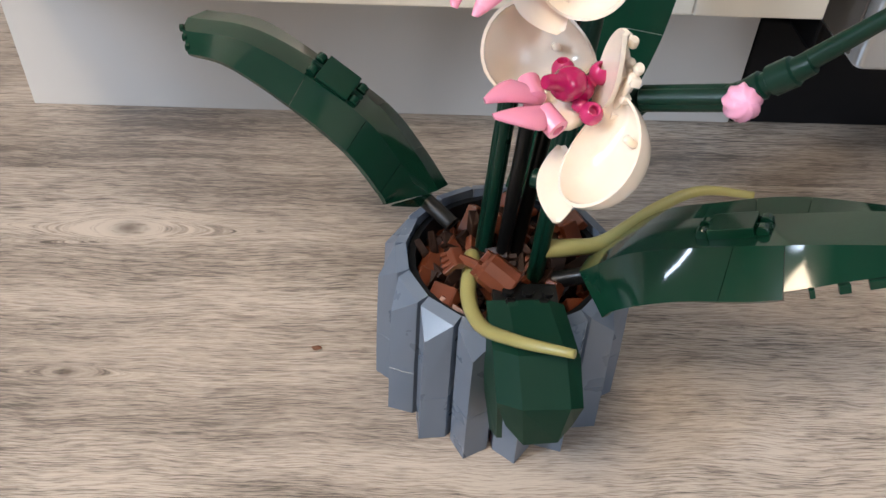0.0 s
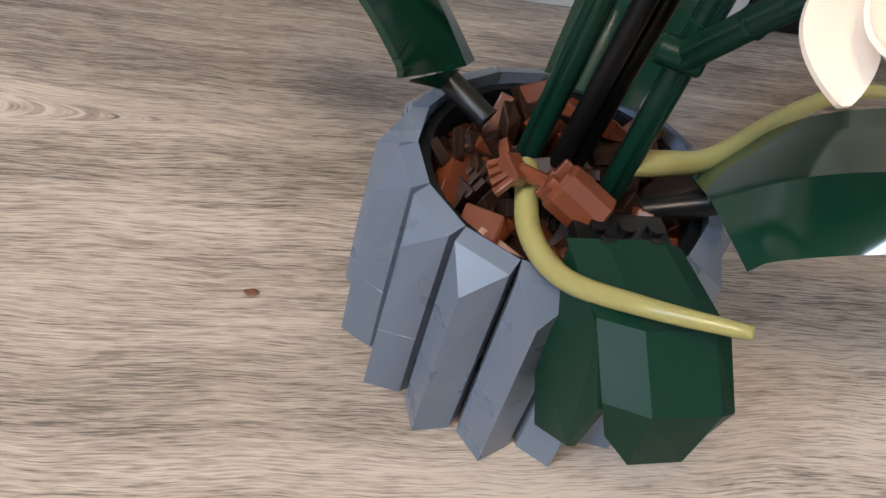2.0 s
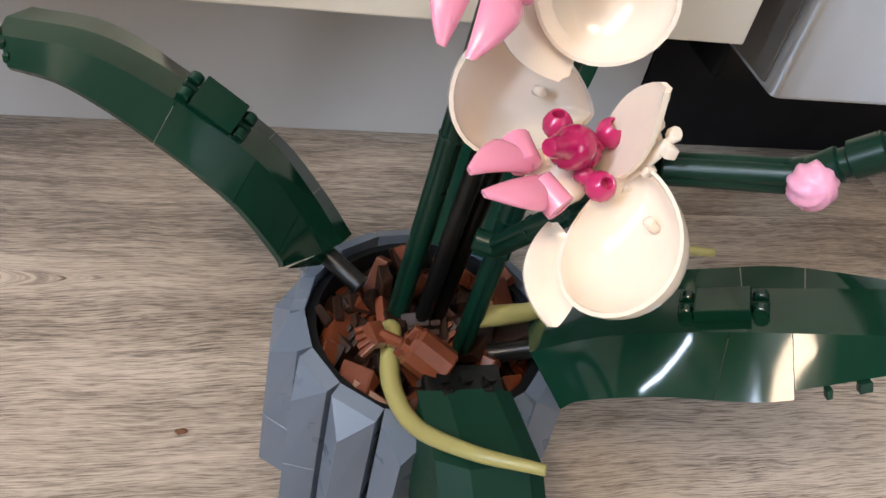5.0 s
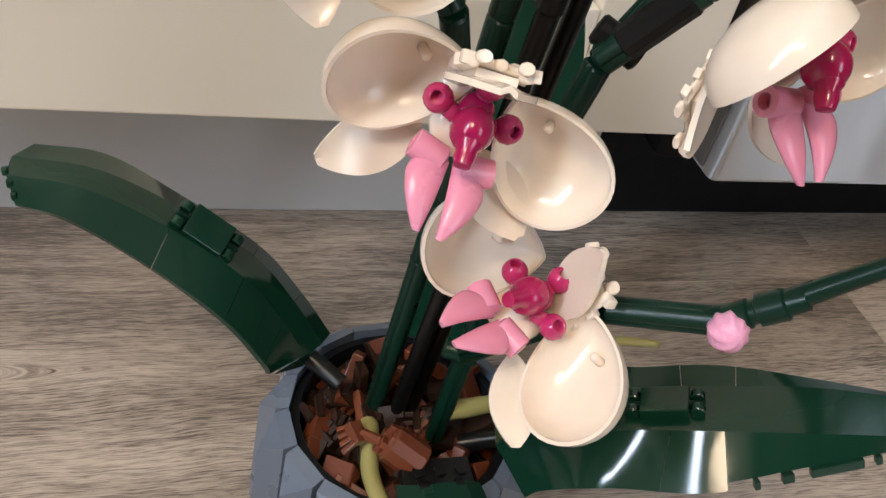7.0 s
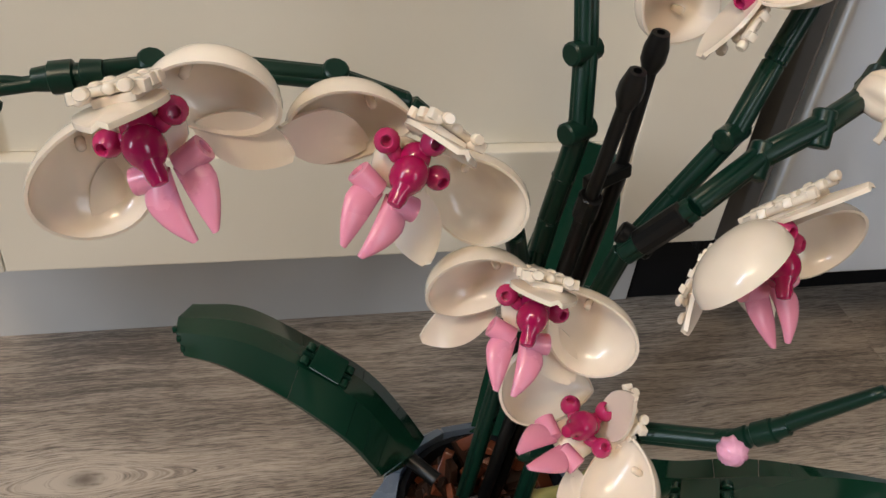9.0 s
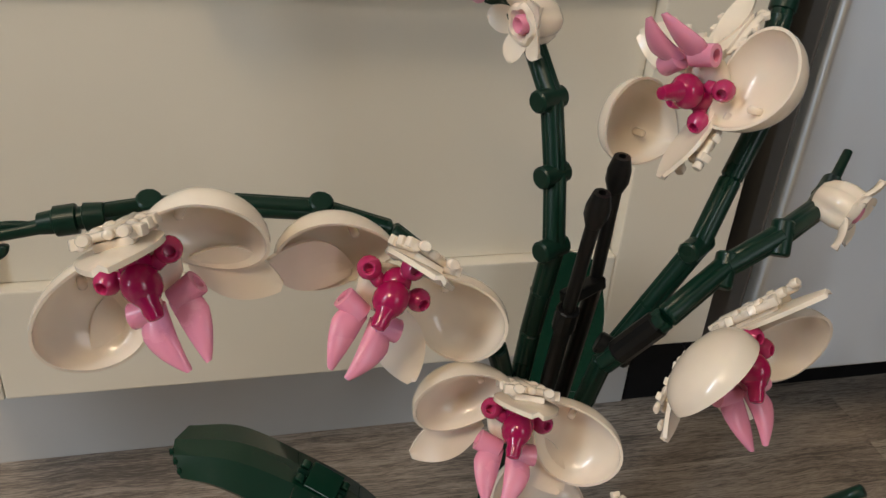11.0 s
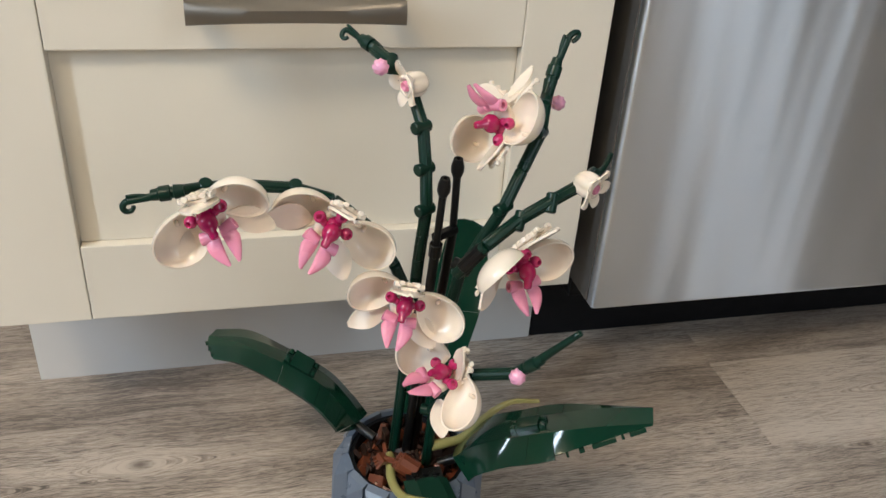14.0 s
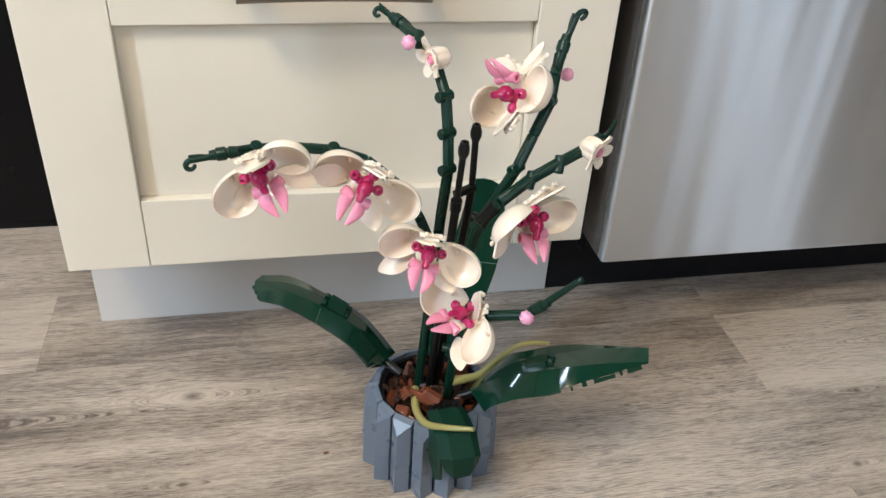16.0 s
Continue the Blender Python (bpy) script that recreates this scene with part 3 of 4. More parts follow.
def tendril_tip(a, d, curl, root, fork=None, size=1.0):
    """A thin end with a curl, and a small fork beside it."""
    a, d = Vector(a), Vector(d).normalized()
    side = Vector(curl).normalized()
    pts = [a, a + d * .008 * size, a + d * .016 * size]
    c0 = pts[-1] + side * .0036 * size
    for k in range(9):
        an = k / 8 * 4.6
        pts.append(c0 - side * .0036 * size * math.cos(an) * (1 - .03 * k) + d * .0036 * size * math.sin(an) * (1 - .03 * k))
    part("curled_tip", tube(bmesh.new(), smooth_path(pts, 3), lambda t: (.0024 - .0010 * t) * size, 8), GREEN_DK, root, smooth=True)
    if fork is not None:
        f = Vector(fork).normalized()
        part("fork_tip", tube(bmesh.new(), smooth_path([a + d * .004 * size, a + d * .010 * size + f * .002, a + d * .017 * size + f * .003], 4), lambda t: (.0018 - .0008 * t) * size, 8), GREEN_DK, root, smooth=True)


def ball(name, c, root, r=0.0048, d=(0, -1, 0.2)):
    """A small ribbed bud."""
    bm = bmesh.new()
    m = aim(c, Vector(c) + Vector(d))
    rings, n = [], 40
    for i in range(13):
        th = math.pi * i / 12
        rr, z = r * math.sin(th), r * math.cos(th)
        rings.append([bm.verts.new(m @ Vector((rr * q * math.cos(u), rr * q * math.sin(u), z))) for u, q in ((2 * math.pi * k / n, 1 + .09 * math.cos(8 * (2 * math.pi * k / n) + 4 * th)) for k in range(n))] if 0 < i < 12 else [bm.verts.new(m @ Vector((0, 0, z)))])
    for a, b in zip(rings, rings[1:]):
        for k in range(n):
            j = (k + 1) % n
            bm.faces.new((a[0], b[k], b[j]) if len(a) == 1 else (a[k], b[0], a[j]) if len(b) == 1 else (a[k], b[k], b[j], a[j]))
    return part(name, bm, PINK_PALE, root, "light pink ribbed bud", smooth=True)


# main flower stem
C_PTS = [(.003, .036, .066), (.0108, .0205, .250), (.0128, .0155, .2885), (.0133, .0250, .3115), (.0122, .0345, .3345), (.0075, .052, .3525), (-.003, .0635, .365), (-.011, .079, .368)]
st_c = stem("main_stem", C_PTS, [(2, (1, .55, 0)), (3, (1, .55, 0)), (4, (1, .55, 0)), (6, (.3, 1, .5))], label="tall jointed dark green stem", collars=[((-.013, .084, .3695), (-.6, .75, .25), .0048, .008)])
tendril_tip((-.016, .088, .3702), (-.55, .75, .25), (-.6, -.2, -.75), st_c, fork=(-.1, .1, 1), size=.9)
ball("pink_bud", (-.012, .049, .367), st_c)

# right-leaning stem
R_PTS = [(.025, .019, .07), (.031, .016, .20), (.0345, .006, .246), (.0572, .000, .2955), (.069, .009, .315), (.081, .017, .336), (.088, .033, .352), (.094, .041, .366)]
st_r = stem("side_stem", R_PTS, [(3, (1, .7, .1)), (5, (.8, 1, -.3)), (6, (.5, 1, .3))], label="jointed dark green stem leaning aside", collars=[((.093, .040, .364), (.35, .42, .84), .0047, .010)])
tendril_tip((.0965, .0435, .370), (.45, .3, .95), (.9, .1, .1), st_r, fork=(-1, .2, .4), size=1.0)
ball("pink_bud", (.101, .045, .3435), st_r, .0046)

# short side branch
S_PTS = [(.029, -.004, .252), (.044, -.012, .276), (.0668, -.0035, .2885), (.0867, -.0010, .2985), (.106, .010, .301), (.128, .032, .300)]
st_s = stem("side_branch", S_PTS, [(2, (.4, .6, .9)), (3, (.3, .6, 1))], r=.0041, label="short dark green side branch", material=GREEN_DK)
part("tip", tube(bmesh.new(), smooth_path([(.124, .028, .299), (.133, .038, .296), (.140, .0445, .2975), (.1465, .0500, .3045)], 4), lambda t: .0026 - .0008 * t, 8), GREEN_DK, st_s, smooth=True)
part("coupling", rod(bmesh.new(), (.0325, -.0058, .2576), (.0425, -.0112, .2736), .0047, None, 12, .0008), BLACKP, st_s, "black coupling block")
part("coupling", knob_cross(bmesh.new(), (.034, -.003, .256), (1, -.6, -.4), .0040, .0065), BLACKP, st_s, smooth=40)

# arching branch that carries the two outer flowers
L_PTS = [(.008, .024, .215), (-.009, .000, .260), (-.024, .008, .283), (-.044, .014, .299), (-.066, .016, .3065), (-.092, .018, .3085), (-.116, .018, .3085), (-.131, .010, .3105)]
st_l = stem("arching_branch", L_PTS, [(4, (.1, -.5, 1)), (6, (.1, -.5, 1))], r=.0036, label="arching dark green branch carrying flowers", collars=[((-.136, .010, .310), (-1, 0, -.12), .0045, .009)])
tendril_tip((-.142, .0094, .3088), (-1, -.1, -.12), (0, 0, -1), st_l, fork=(0, .1, 1), size=.95)

# low twig with a bud
T_PTS = [(.024, .012, .128), (.033, -.012, .165), (.038, -.034, .196), (.059, -.049, .2065)]
st_t = stem("low_twig", T_PTS, [(0, (1, -.5, 0))], label="low dark green twig", collars=[((.0655, -.0545, .216), (.62, -.4, .75), .0042, .010)])
part("tip", tube(bmesh.new(), smooth_path([(.058, -.048, .206), (.064, -.053, .2135), (.076, -.060, .230), (.088, -.068, .248)], 5), lambda t: .0038 - .0018 * t, 8), GREEN_DK, st_t, smooth=True)
ball("pink_bud", (.0585, -.0545, .2085), st_t, .0050, (0, -1, .6))

# black support rods
for tip, mid_, low in (((.029, .010, .324), (.031, .017, .271), (.017, .033, .066)), ((.019, -.001, .317), (.0185, .009, .262), (.011, .031, .066))):
    bm = bmesh.new()
    t, q, w = Vector(tip), Vector(mid_), Vector(low)
    d = (t - q).normalized()
    rod(bm, w, q, .0031, None, 10)
    rod(bm, q, t - d * .002, .0024, None, 10)
    lathe(bm, [(0, -.013), (.0026, -.013), (.0040, -.009), (.0040, -.005), (.0028, .0), (.0014, .0002), (.0014, -.003), (0, -.003)], 12, aim(t, t + d))
    part("support_rod", bm, BLACKP, plant, "black support rod", smooth=40)
bm = bmesh.new()
box(bm, -.0085, .0085, -.0025, .0025, -.0025, .0025, .0008, pose(.025, .013, .272, 0, -12, 18))
rod(bm, (.0185, .008, .268), (.0185, .010, .258), .0042, None, 12)
part("rod_clip", bm, BLACKP, plant, "black clip joining the rods")


# ---- leaves ----
def strip_leaf(name, near, cn, cf, far, label, material=GREEN, n=6, seams=(0, 2, 3, 5), soft=25, step=0.0):
    """A leaf of joined plates between four long curves: a crown strip from cn to cf, and a row of plates falling away on each side.
    step: how far the last near plate stands back from the leaf's edge."""
    near, cn, cf, far = ([Vector(p) for p in q] for q in (near, cn, cf, far))

    def patch(a, b, k0, k1, th, gap, back=0.0, crease=0.0):
        """One curved plate between the curves a and b, from control k0 to k1."""
        bm = bmesh.new()
        i0, i1 = round(k0 * n), round(k1 * n)
        A, B = smooth_path(a, n)[i0:i1 + 1], smooth_path(b, n)[i0:i1 + 1]
        if back:
            B = [q + (p - q).normalized() * min(back, (p - q).length * .5) for p, q in zip(A, B)]
        if gap:
            for s, e in ((0, 1), (-1, -2)):
                for q in (A, B):
                    d = q[e] - q[s]
                    q[s] = q[s] + d.normalized() * min(gap, d.length / 3)
        top, bot = [], []
        for i in range(len(A)):
            d = A[min(i + 1, len(A) - 1)] - A[max(i - 1, 0)]
            nrm = (B[i] - A[i]).cross(d).normalized()
            if nrm.dot(flip) < 0:
                nrm = -nrm
            top.append([bm.verts.new(A[i]), bm.verts.new(A[i].lerp(B[i], .5) + nrm * crease), bm.verts.new(B[i])])
            bot.append([bm.verts.new(v.co - nrm * th) for v in top[-1]])
        for p, q, r, s in zip(top, top[1:], bot, bot[1:]):
            for k in range(2):
                bm.faces.new((p[k], p[k + 1], q[k + 1], q[k]))
                bm.faces.new((r[k], s[k], s[k + 1], r[k + 1]))
            bm.faces.new((p[0], q[0], s[0], r[0]))
            bm.faces.new((p[2], r[2], s[2], q[2]))
        for p, q in ((top[0], bot[0]), (top[-1], bot[-1])):
            for k in range(2):
                bm.faces.new((p[k], q[k], q[k + 1], p[k + 1]))
        return bm

    flip = sum(((p + q - a - b) / 2 for p, q, a, b in zip(cn, cf, near, far)), Vector()) + Vector((0, 0, .01))
    leaf = part(name, patch(cn, cf, 0, len(cn) - 1, .0024, 0, 0, .0003), material, plant, label, smooth=soft)
    for edge, inner in ((near, cn), (far, cf)):
        for k, j in zip(seams, seams[1:]):
            part("plate", patch(inner, edge, k, j, .0022, .00012, step if edge is near and j == seams[-1] else 0), material, leaf, smooth=soft)
    return leaf


def crown(ridge, edge, share):
    """The crown strip's border: a share of the way from the ridge to the leaf's edge."""
    return [tuple(Vector(r).lerp(Vector(e), share)) for r, e in zip(ridge, edge)]


def leaf_clip(root, c, d, nrm):
    """The raised tile with two small clips at each end that joins a leaf's plates."""
    d, nrm = Vector(d).normalized(), Vector(nrm).normalized()
    s = nrm.cross(d).normalized()
    nrm = d.cross(s).normalized()
    m = Matrix(((d.x, s.x, nrm.x, c[0]), (d.y, s.y, nrm.y, c[1]), (d.z, s.z, nrm.z, c[2]), (0, 0, 0, 1)))
    part("tile", boxed(-.008, .008, -.0062, .0062, -.001, .0036, .0004, m), GREEN, root)
    for sx in (-1, 1):
        for sy in (-1, 1):
            a = m @ Vector((sx * .0105, sy * .0035 - .0018, .0010))
            b = m @ Vector((sx * .0105, sy * .0035 + .0018, .0010))
            part("clip", rod(bmesh.new(), a, b, .0024, None, 10, .0004), GREEN, root, smooth=40)
    part("hinge_bar", rod(bmesh.new(), m @ Vector((-.013, 0, .0006)), m @ Vector((.013, 0, .0006)), .0014, None, 8), GREEN_DK, root, smooth=40)


ridge = [(-.0195, .0490, .0920), (-.031, .055, .110), (-.046, .061, .128), (-.072, .069, .144), (-.100, .077, .1535), (-.1290, .084, .1535)]
near = [(-.0399, .0301, .1001), (-.0423, .0296, .1066), (-.0563, .0354, .1234), (-.0804, .0501, .1349), (-.1059, .0609, .1467), (-.1242, .0704, .1458)]
far = [(-.0130, .0610, .0870), (-.025, .070, .102), (-.042, .081, .118), (-.071, .094, .1322), (-.097, .099, .1470), (-.121, .098, .1515)]
lf = strip_leaf("leaf", near, crown(ridge, near, .30), crown(ridge, far, .30), far, "long arching dark green leaf", GREEN, seams=(0, 1, 2, 3, 5))
for k in range(3):
    q = Vector((-.1238, .0715, .1460)).lerp(Vector((-.1288, .0835, .1528)), (k + .5) / 3)
    part("stud", rod(bmesh.new(), q + Vector((.001, 0, 0)), q + Vector((-.0009, -.0002, -.0001)), .0017, None, 8, .0003), GREEN, lf, smooth=40)
bm = bmesh.new()
flange = [(-.0385, .0305, .0990), (-.0215, .0470, .0925), (-.0262, .0435, .0878)]
fa, fb = [bm.verts.new(q) for q in flange], [bm.verts.new((q[0] + .0012, q[1] + .0018, q[2] - .0006)) for q in flange]
bm.faces.new(fa)
bm.faces.new(fb[::-1])
for k in range(3):
    bm.faces.new((fa[k], fa[(k + 1) % 3], fb[(k + 1) % 3], fb[k]))
part("base_plate", bm, GREEN, lf)
leaf_clip(lf, (-.0620, .0660, .1375), (-.84, .28, .53), (-.45, -.1, .85))

R_EDGE = [(.0448, -.0251, .0923), (.0496, -.0272, .0993), (.0655, -.0391, .1165), (.0878, -.0534, .1324), (.1203, -.0571, .1447), (.1540, -.0611, .1588)]
lr = strip_leaf("leaf", R_EDGE,
                [(.0370, -.0080, .1000), (.0504, -.0201, .1213), (.0730, -.0282, .1325), (.0905, -.0377, .1428), (.1192, -.0508, .1559), (.1548, -.0602, .1625)],
                [(.0448, .0130, .0880), (.0655, .0050, .1145), (.0846, -.0095, .1308), (.1047, -.0196, .1419), (.1307, -.0330, .1550), (.1574, -.0516, .1680)],
                [(.0515, .0260, .0790), (.0716, .0209, .1067), (.0872, .0002, .1301), (.1085, -.0114, .1430), (.1335, -.0280, .1532), (.1582, -.0505, .1671)],
                "wide glossy dark green leaf beside the pot", GREEN, n=6, seams=(0, 2.5, 3.17, 5), step=.0026)
edge_pts = smooth_path(R_EDGE, 20)
for k0, k1 in ((3.40, 3.47), (3.66, 3.74), (3.92, 4.34), (4.44, 4.52), (4.62, 4.90)):
    a, b = edge_pts[round(k0 * 20)], edge_pts[round(k1 * 20)]
    d = b - a
    up = Vector((-.45, .35, .8))
    part("stud", box(bmesh.new(), -.0012, .0012, -.0030, .0002, 0, d.length, .0003, Matrix.Translation(a) @ Matrix((up.cross(d).normalized(), (-(up - d.normalized() * up.dot(d.normalized()))).normalized(), d.normalized())).transposed().to_4x4() @ Matrix.Translation((0, .0005, 0))), GREEN, lr)
leaf_clip(lr, (.0853, -.0216, .1355), (.80, -.39, .45), (-.36, .29, .89))


def front_leaf():
    """A short leaf of flat wedge plates that bends over the rim: a head plate, a broad face with chamfered sides, and a cut tip."""
    v = {"a": (.0012, -.0120, .0868), "m": (.0095, -.0158, .0912), "n": (.0250, -.0153, .0914), "b": (.0318, -.0150, .0885),
         "c": (.0025, -.0388, .0885), "d": (.0112, -.0456, .0930), "e": (.0290, -.0450, .0932), "f": (.0346, -.0440, .0905),
         "l": (.0039, -.0550, .0778), "g": (.0126, -.0618, .0823), "h": (.0302, -.0610, .0825), "i": (.0354, -.0585, .0800),
         "p": (.0080, -.0570, .0665), "j": (.0150, -.0615, .0605), "k": (.0275, -.0625, .0640), "q": (.0330, -.0585, .0705)}
    bm = bmesh.new()
    top = {k: bm.verts.new(p) for k, p in v.items()}
    for f in ("amdc", "mned", "nbfe", "cdgl", "dehg", "efih", "lgjp", "ghkj", "hiqk"):
        bm.faces.new([top[k] for k in f])
    bmesh.ops.recalc_face_normals(bm, faces=bm.faces)
    bmesh.ops.solidify(bm, geom=bm.faces[:], thickness=.0022)
    return bm


lfr = part("leaf", front_leaf(), GREEN_SATIN, plant, "short dark green leaf bending over the pot rim")
bm = bmesh.new()
flap = [(.0018, -.014, .0855), (.0028, -.030, .0880), (.0036, -.041, .0850), (.0046, -.0540, .0735), (.0066, -.049, .047), (.0060, -.032, .029), (.0010, -.018, .056)]
fa, fb = [bm.verts.new(p) for p in flap], [bm.verts.new((p[0] + .0022, p[1], p[2])) for p in flap]
bm.faces.new(fa)
bm.faces.new(fb[::-1])
for k in range(7):
    bm.faces.new((fa[k], fa[(k + 1) % 7], fb[(k + 1) % 7], fb[k]))
part("side_plate", bm, GREEN_SOFT, lfr)

ridge = [(.030, .066, .076), (.046, .088, .110), (.060, .108, .145), (.071, .122, .180), (.076, .130, .215)]
near = [(.014, .072, .074), (.026, .094, .108), (.040, .114, .143), (.053, .127, .180), (.062, .134, .213)]
far = [(.044, .058, .076), (.064, .080, .110), (.082, .100, .145), (.090, .116, .180), (.088, .128, .208)]
strip_leaf("leaf", near, crown(ridge, near, .3), crown(ridge, far, .3), far, "upright dark green leaf behind the stems", GREEN, seams=(0, 2, 4))

# leaf roots in the pot
for a, b in (((-.0255, .0505, .0890), (-.0113, .0381, .0826)), ((.0505, .0040, .0885), (.0325, .0100, .0775))):
    bm = bmesh.new()
    d = (Vector(b) - Vector(a)).length
    lathe(bm, [(0, 0), (.0037, 0), (.0037, d - .001), (.0042, d), (.0027, d), (.0027, d - .004), (0, d - .004)], 12, aim(a, b))
    part("root_bar", bm, BLACKP, plant, "black root bar", smooth=40)
bm = bmesh.new()
box(bm, .004, .030, -.0155, -.003, .083, .088, .0006)
for x in (.010, .018, .026):
    lathe(bm, [(0, .088), (.0024, .088), (.0024, .0898), (0, .0898)], 10, pose(x, -.009, 0))
for x in (.0105, .0235):
    rod(bm, (x - .002, -.0160, .0895), (x + .002, -.0160, .0895), .0024, None, 10)
hinge = part("hinge_plate", bm, BLACKP, plant, "black studded hinge plate", smooth=40)
for x in (.0115, .0215):
    part("clip", boxed(x - .0024, x + .0024, -.0195, -.0160, .0880, .0915, .0006), GREEN_SOFT, hinge)

# aerial roots
part("aerial_root", tube(bmesh.new(), smooth_path([(-.0040, .0190, .0780), (-.0033, .0150, .0840), (-.0051, -.0031, .0798), (-.0007, -.0229, .0837), (.0106, -.0420, .0972), (.0290, -.0542, .1049)], 8), lambda t: .0036 - .0019 * t ** 2.2, 12), OLIVE, plant, "olive green curved aerial root", smooth=True)
part("aerial_root", tube(bmesh.new(), smooth_path([(.0275, .0195, .0865), (.0382, .0189, .0882), (.0528, .0216, .0895), (.0742, .0281, .1036), (.0897, .0268, .1142), (.1104, .0232, .1155)], 8), lambda t: .0042 - .0026 * t ** 1.1, 12), OLIVE, plant, "olive green curved aerial root", smooth=True)
HUB = aim((.0060, .0008, .0885), (-.0020, .0056, .0925))
bm = bmesh.new()
lathe(bm, [(0, -.0085), (.0066, -.0085), (.0073, -.0078), (.0073, .0052), (.0064, .0062), (.0064, .0072), (0, .0072)], 10, HUB)
hub = part("bark_hub", bm, BROWN, plant, "reddish brown faceted hub")
for k in range(4):
    an = k * math.pi / 2 + .5
    part("ridge", boxed(.0012, .0062, -.0013, .0013, .0068, .0092, .0004, HUB @ Matrix.Rotation(an, 4, "Z")), BROWN, hub)
part("claw_arm", rod(bmesh.new(), (-.0015, .0045, .0900), (-.0090, .0085, .0905), .0022, None, 8, .0005), BROWN, hub)
part("claw_palm", boxed(-.0028, .0028, -.0042, .0042, -.0022, .0022, .0006, pose(-.0100, .0088, .0900, 15, 20, 25)), BROWN, hub)
for k in range(4):
    part("finger", boxed(-.0060, .0002, -.0010, .0010, -.0010, .0012, .0004, pose(-.0108, .0052 + .0024 * k, .0896, 0, -38 + 6 * k, 24 - 7 * k)), BROWN, hub)


# ---- flowers ----
def shell(sign, a=.0184, b=.0177, d=.0125):
    """A thin cup, open to the front, drop-shaped: blunt at its outer end and pointed towards the flower's middle, with a small stub inside."""
    bm = bmesh.new()
    n, k = 36, 10
    outer, inner = [], []
    for off, rings in ((0.0, outer), (.0010, inner)):
        for j in range(k + 1):
            v = math.pi / 2 * j / k * .98
            s, c = math.sin(v), math.cos(v)
            row = []
            for i in range(n):
                u = 2 * math.pi * i / n
                m = .55 * s
                row.append(bm.verts.new((-sign * (a - off) * s * math.cos(u), (b - off) * s * math.sin(u) * abs(math.sin(u / 2)) ** m, -(d - off) * c ** .85)))
            rings.append(row)
    for rings, flip in ((outer, 1), (inner, 0)):
        for p, q in zip(rings, rings[1:]):
            for i in range(n):
                j = (i + 1) % n
                bm.faces.new((p[i], q[i], q[j], p[j]) if flip else (p[i], p[j], q[j], q[i]))
    for i in range(n):
        j = (i + 1) % n
        bm.faces.new((outer[-1][i], inner[-1][i], inner[-1][j], outer[-1][j]))
    bmesh.ops.remove_doubles(bm, verts=bm.verts, dist=.00002)
    rod(bm, (-sign * .006, .002, -.0110), (-sign * .0065, .002, -.0060), .0013, None, 10)
    return bm


def sepal(length=.026, half=.0105):
    """A flat rounded plate with a ribbed, clipped back; base at the origin, tip along y."""
    bm = bmesh.new()
    n = 14
    rows = []
    for i in range(n + 1):
        t = i / n
        w = half * math.sin(math.pi * (.035 + .93 * t)) ** .80
        y, z = length * t, .0022 * t * t
        rows.append([bm.verts.new(p) for p in ((-w, y, z), (0, y, z - .0010), (w, y, z), (w, y, z - .0014), (0, y, z - .0025), (-w, y, z - .0014))])
    for a, b in zip(rows, rows[1:]):
        for k in range(6):
            j = (k + 1) % 6
            bm.faces.new((a[k], a[j], b[j], b[k]))
    bm.faces.new(rows[0][::-1])
    bm.faces.new(rows[-1])
    return bm


def sepal_clip(seed, length=.026, half=.009, rich=True):
    """The moulded clips and scrolls on the back of a sepal."""
    bm = bmesh.new()
    r = random.Random(seed)
    if not rich:
        box(bm, -.0024, .0024, .003, length * .45, -.0046, -.0012, .0008)
        rod(bm, (-.0045, length * .25, -.0034), (.0045, length * .25, -.0034), .0015, None, 8)
        rod(bm, (0, length * .4, -.003), (0, length * .68, -.0026), .0014, None, 8)
        return bm
    box(bm, -half * .55, half * .55, -.002, length * .62, -.0040, -.0014, .0006)
    for s in (-1, 1):
        rod(bm, (s * half * .45, -.002, -.0050), (s * half * .72, length * .70, -.0046), .0016, None, 8, .0004)
        for y in (.16, .42, .66):
            box(bm, -.0019, .0019, -.0013, .0013, -.0022, .0012, .0005, pose(s * half * (.62 + .28 * y), length * y, -.0048, r.uniform(-12, 12), r.uniform(-12, 12), s * r.uniform(5, 30)))
            lathe(bm, [(0, -.0013), (.0015, -.0013), (.0018, -.0008), (.0018, .0008), (.0015, .0013), (0, .0013)], 10, pose(s * half * (.40 + .2 * y), length * y + .0022, -.0062, 90, 0, r.uniform(-15, 15)))
    for y in (.08, .34, .58):
        rod(bm, (-half * .75, length * y, -.0056), (half * .75, length * y + r.uniform(-.0008, .0008), -.0056), .0014, None, 8, .0004)
    rod(bm, (0, -.001, -.0064), (0, length * .66, -.0058), .0016, None, 8, .0004)
    box(bm, -.0042, .0042, -.004, .003, -.0072, -.0012, .0008)
    return bm


def knob(arm_from, c, face=(0, 0, 1)):
    """A round knob with a socket, on a short arm."""
    bm = bmesh.new()
    r = .0037
    m = aim(c, Vector(c) + Vector(face))
    prof = [(0, -r)] + [(r * math.sin(a), -r * math.cos(a)) for a in (.5, .95, 1.4, 1.85, 2.3)] + [(.0019, r * .88), (.0015, r * .82), (.0014, .0008), (0, .0006)]
    lathe(bm, prof, 14, m)
    rod(bm, arm_from, Vector(c) - (Vector(c) - Vector(arm_from)).normalized() * r * .7, .0022, None, 10)
    return bm


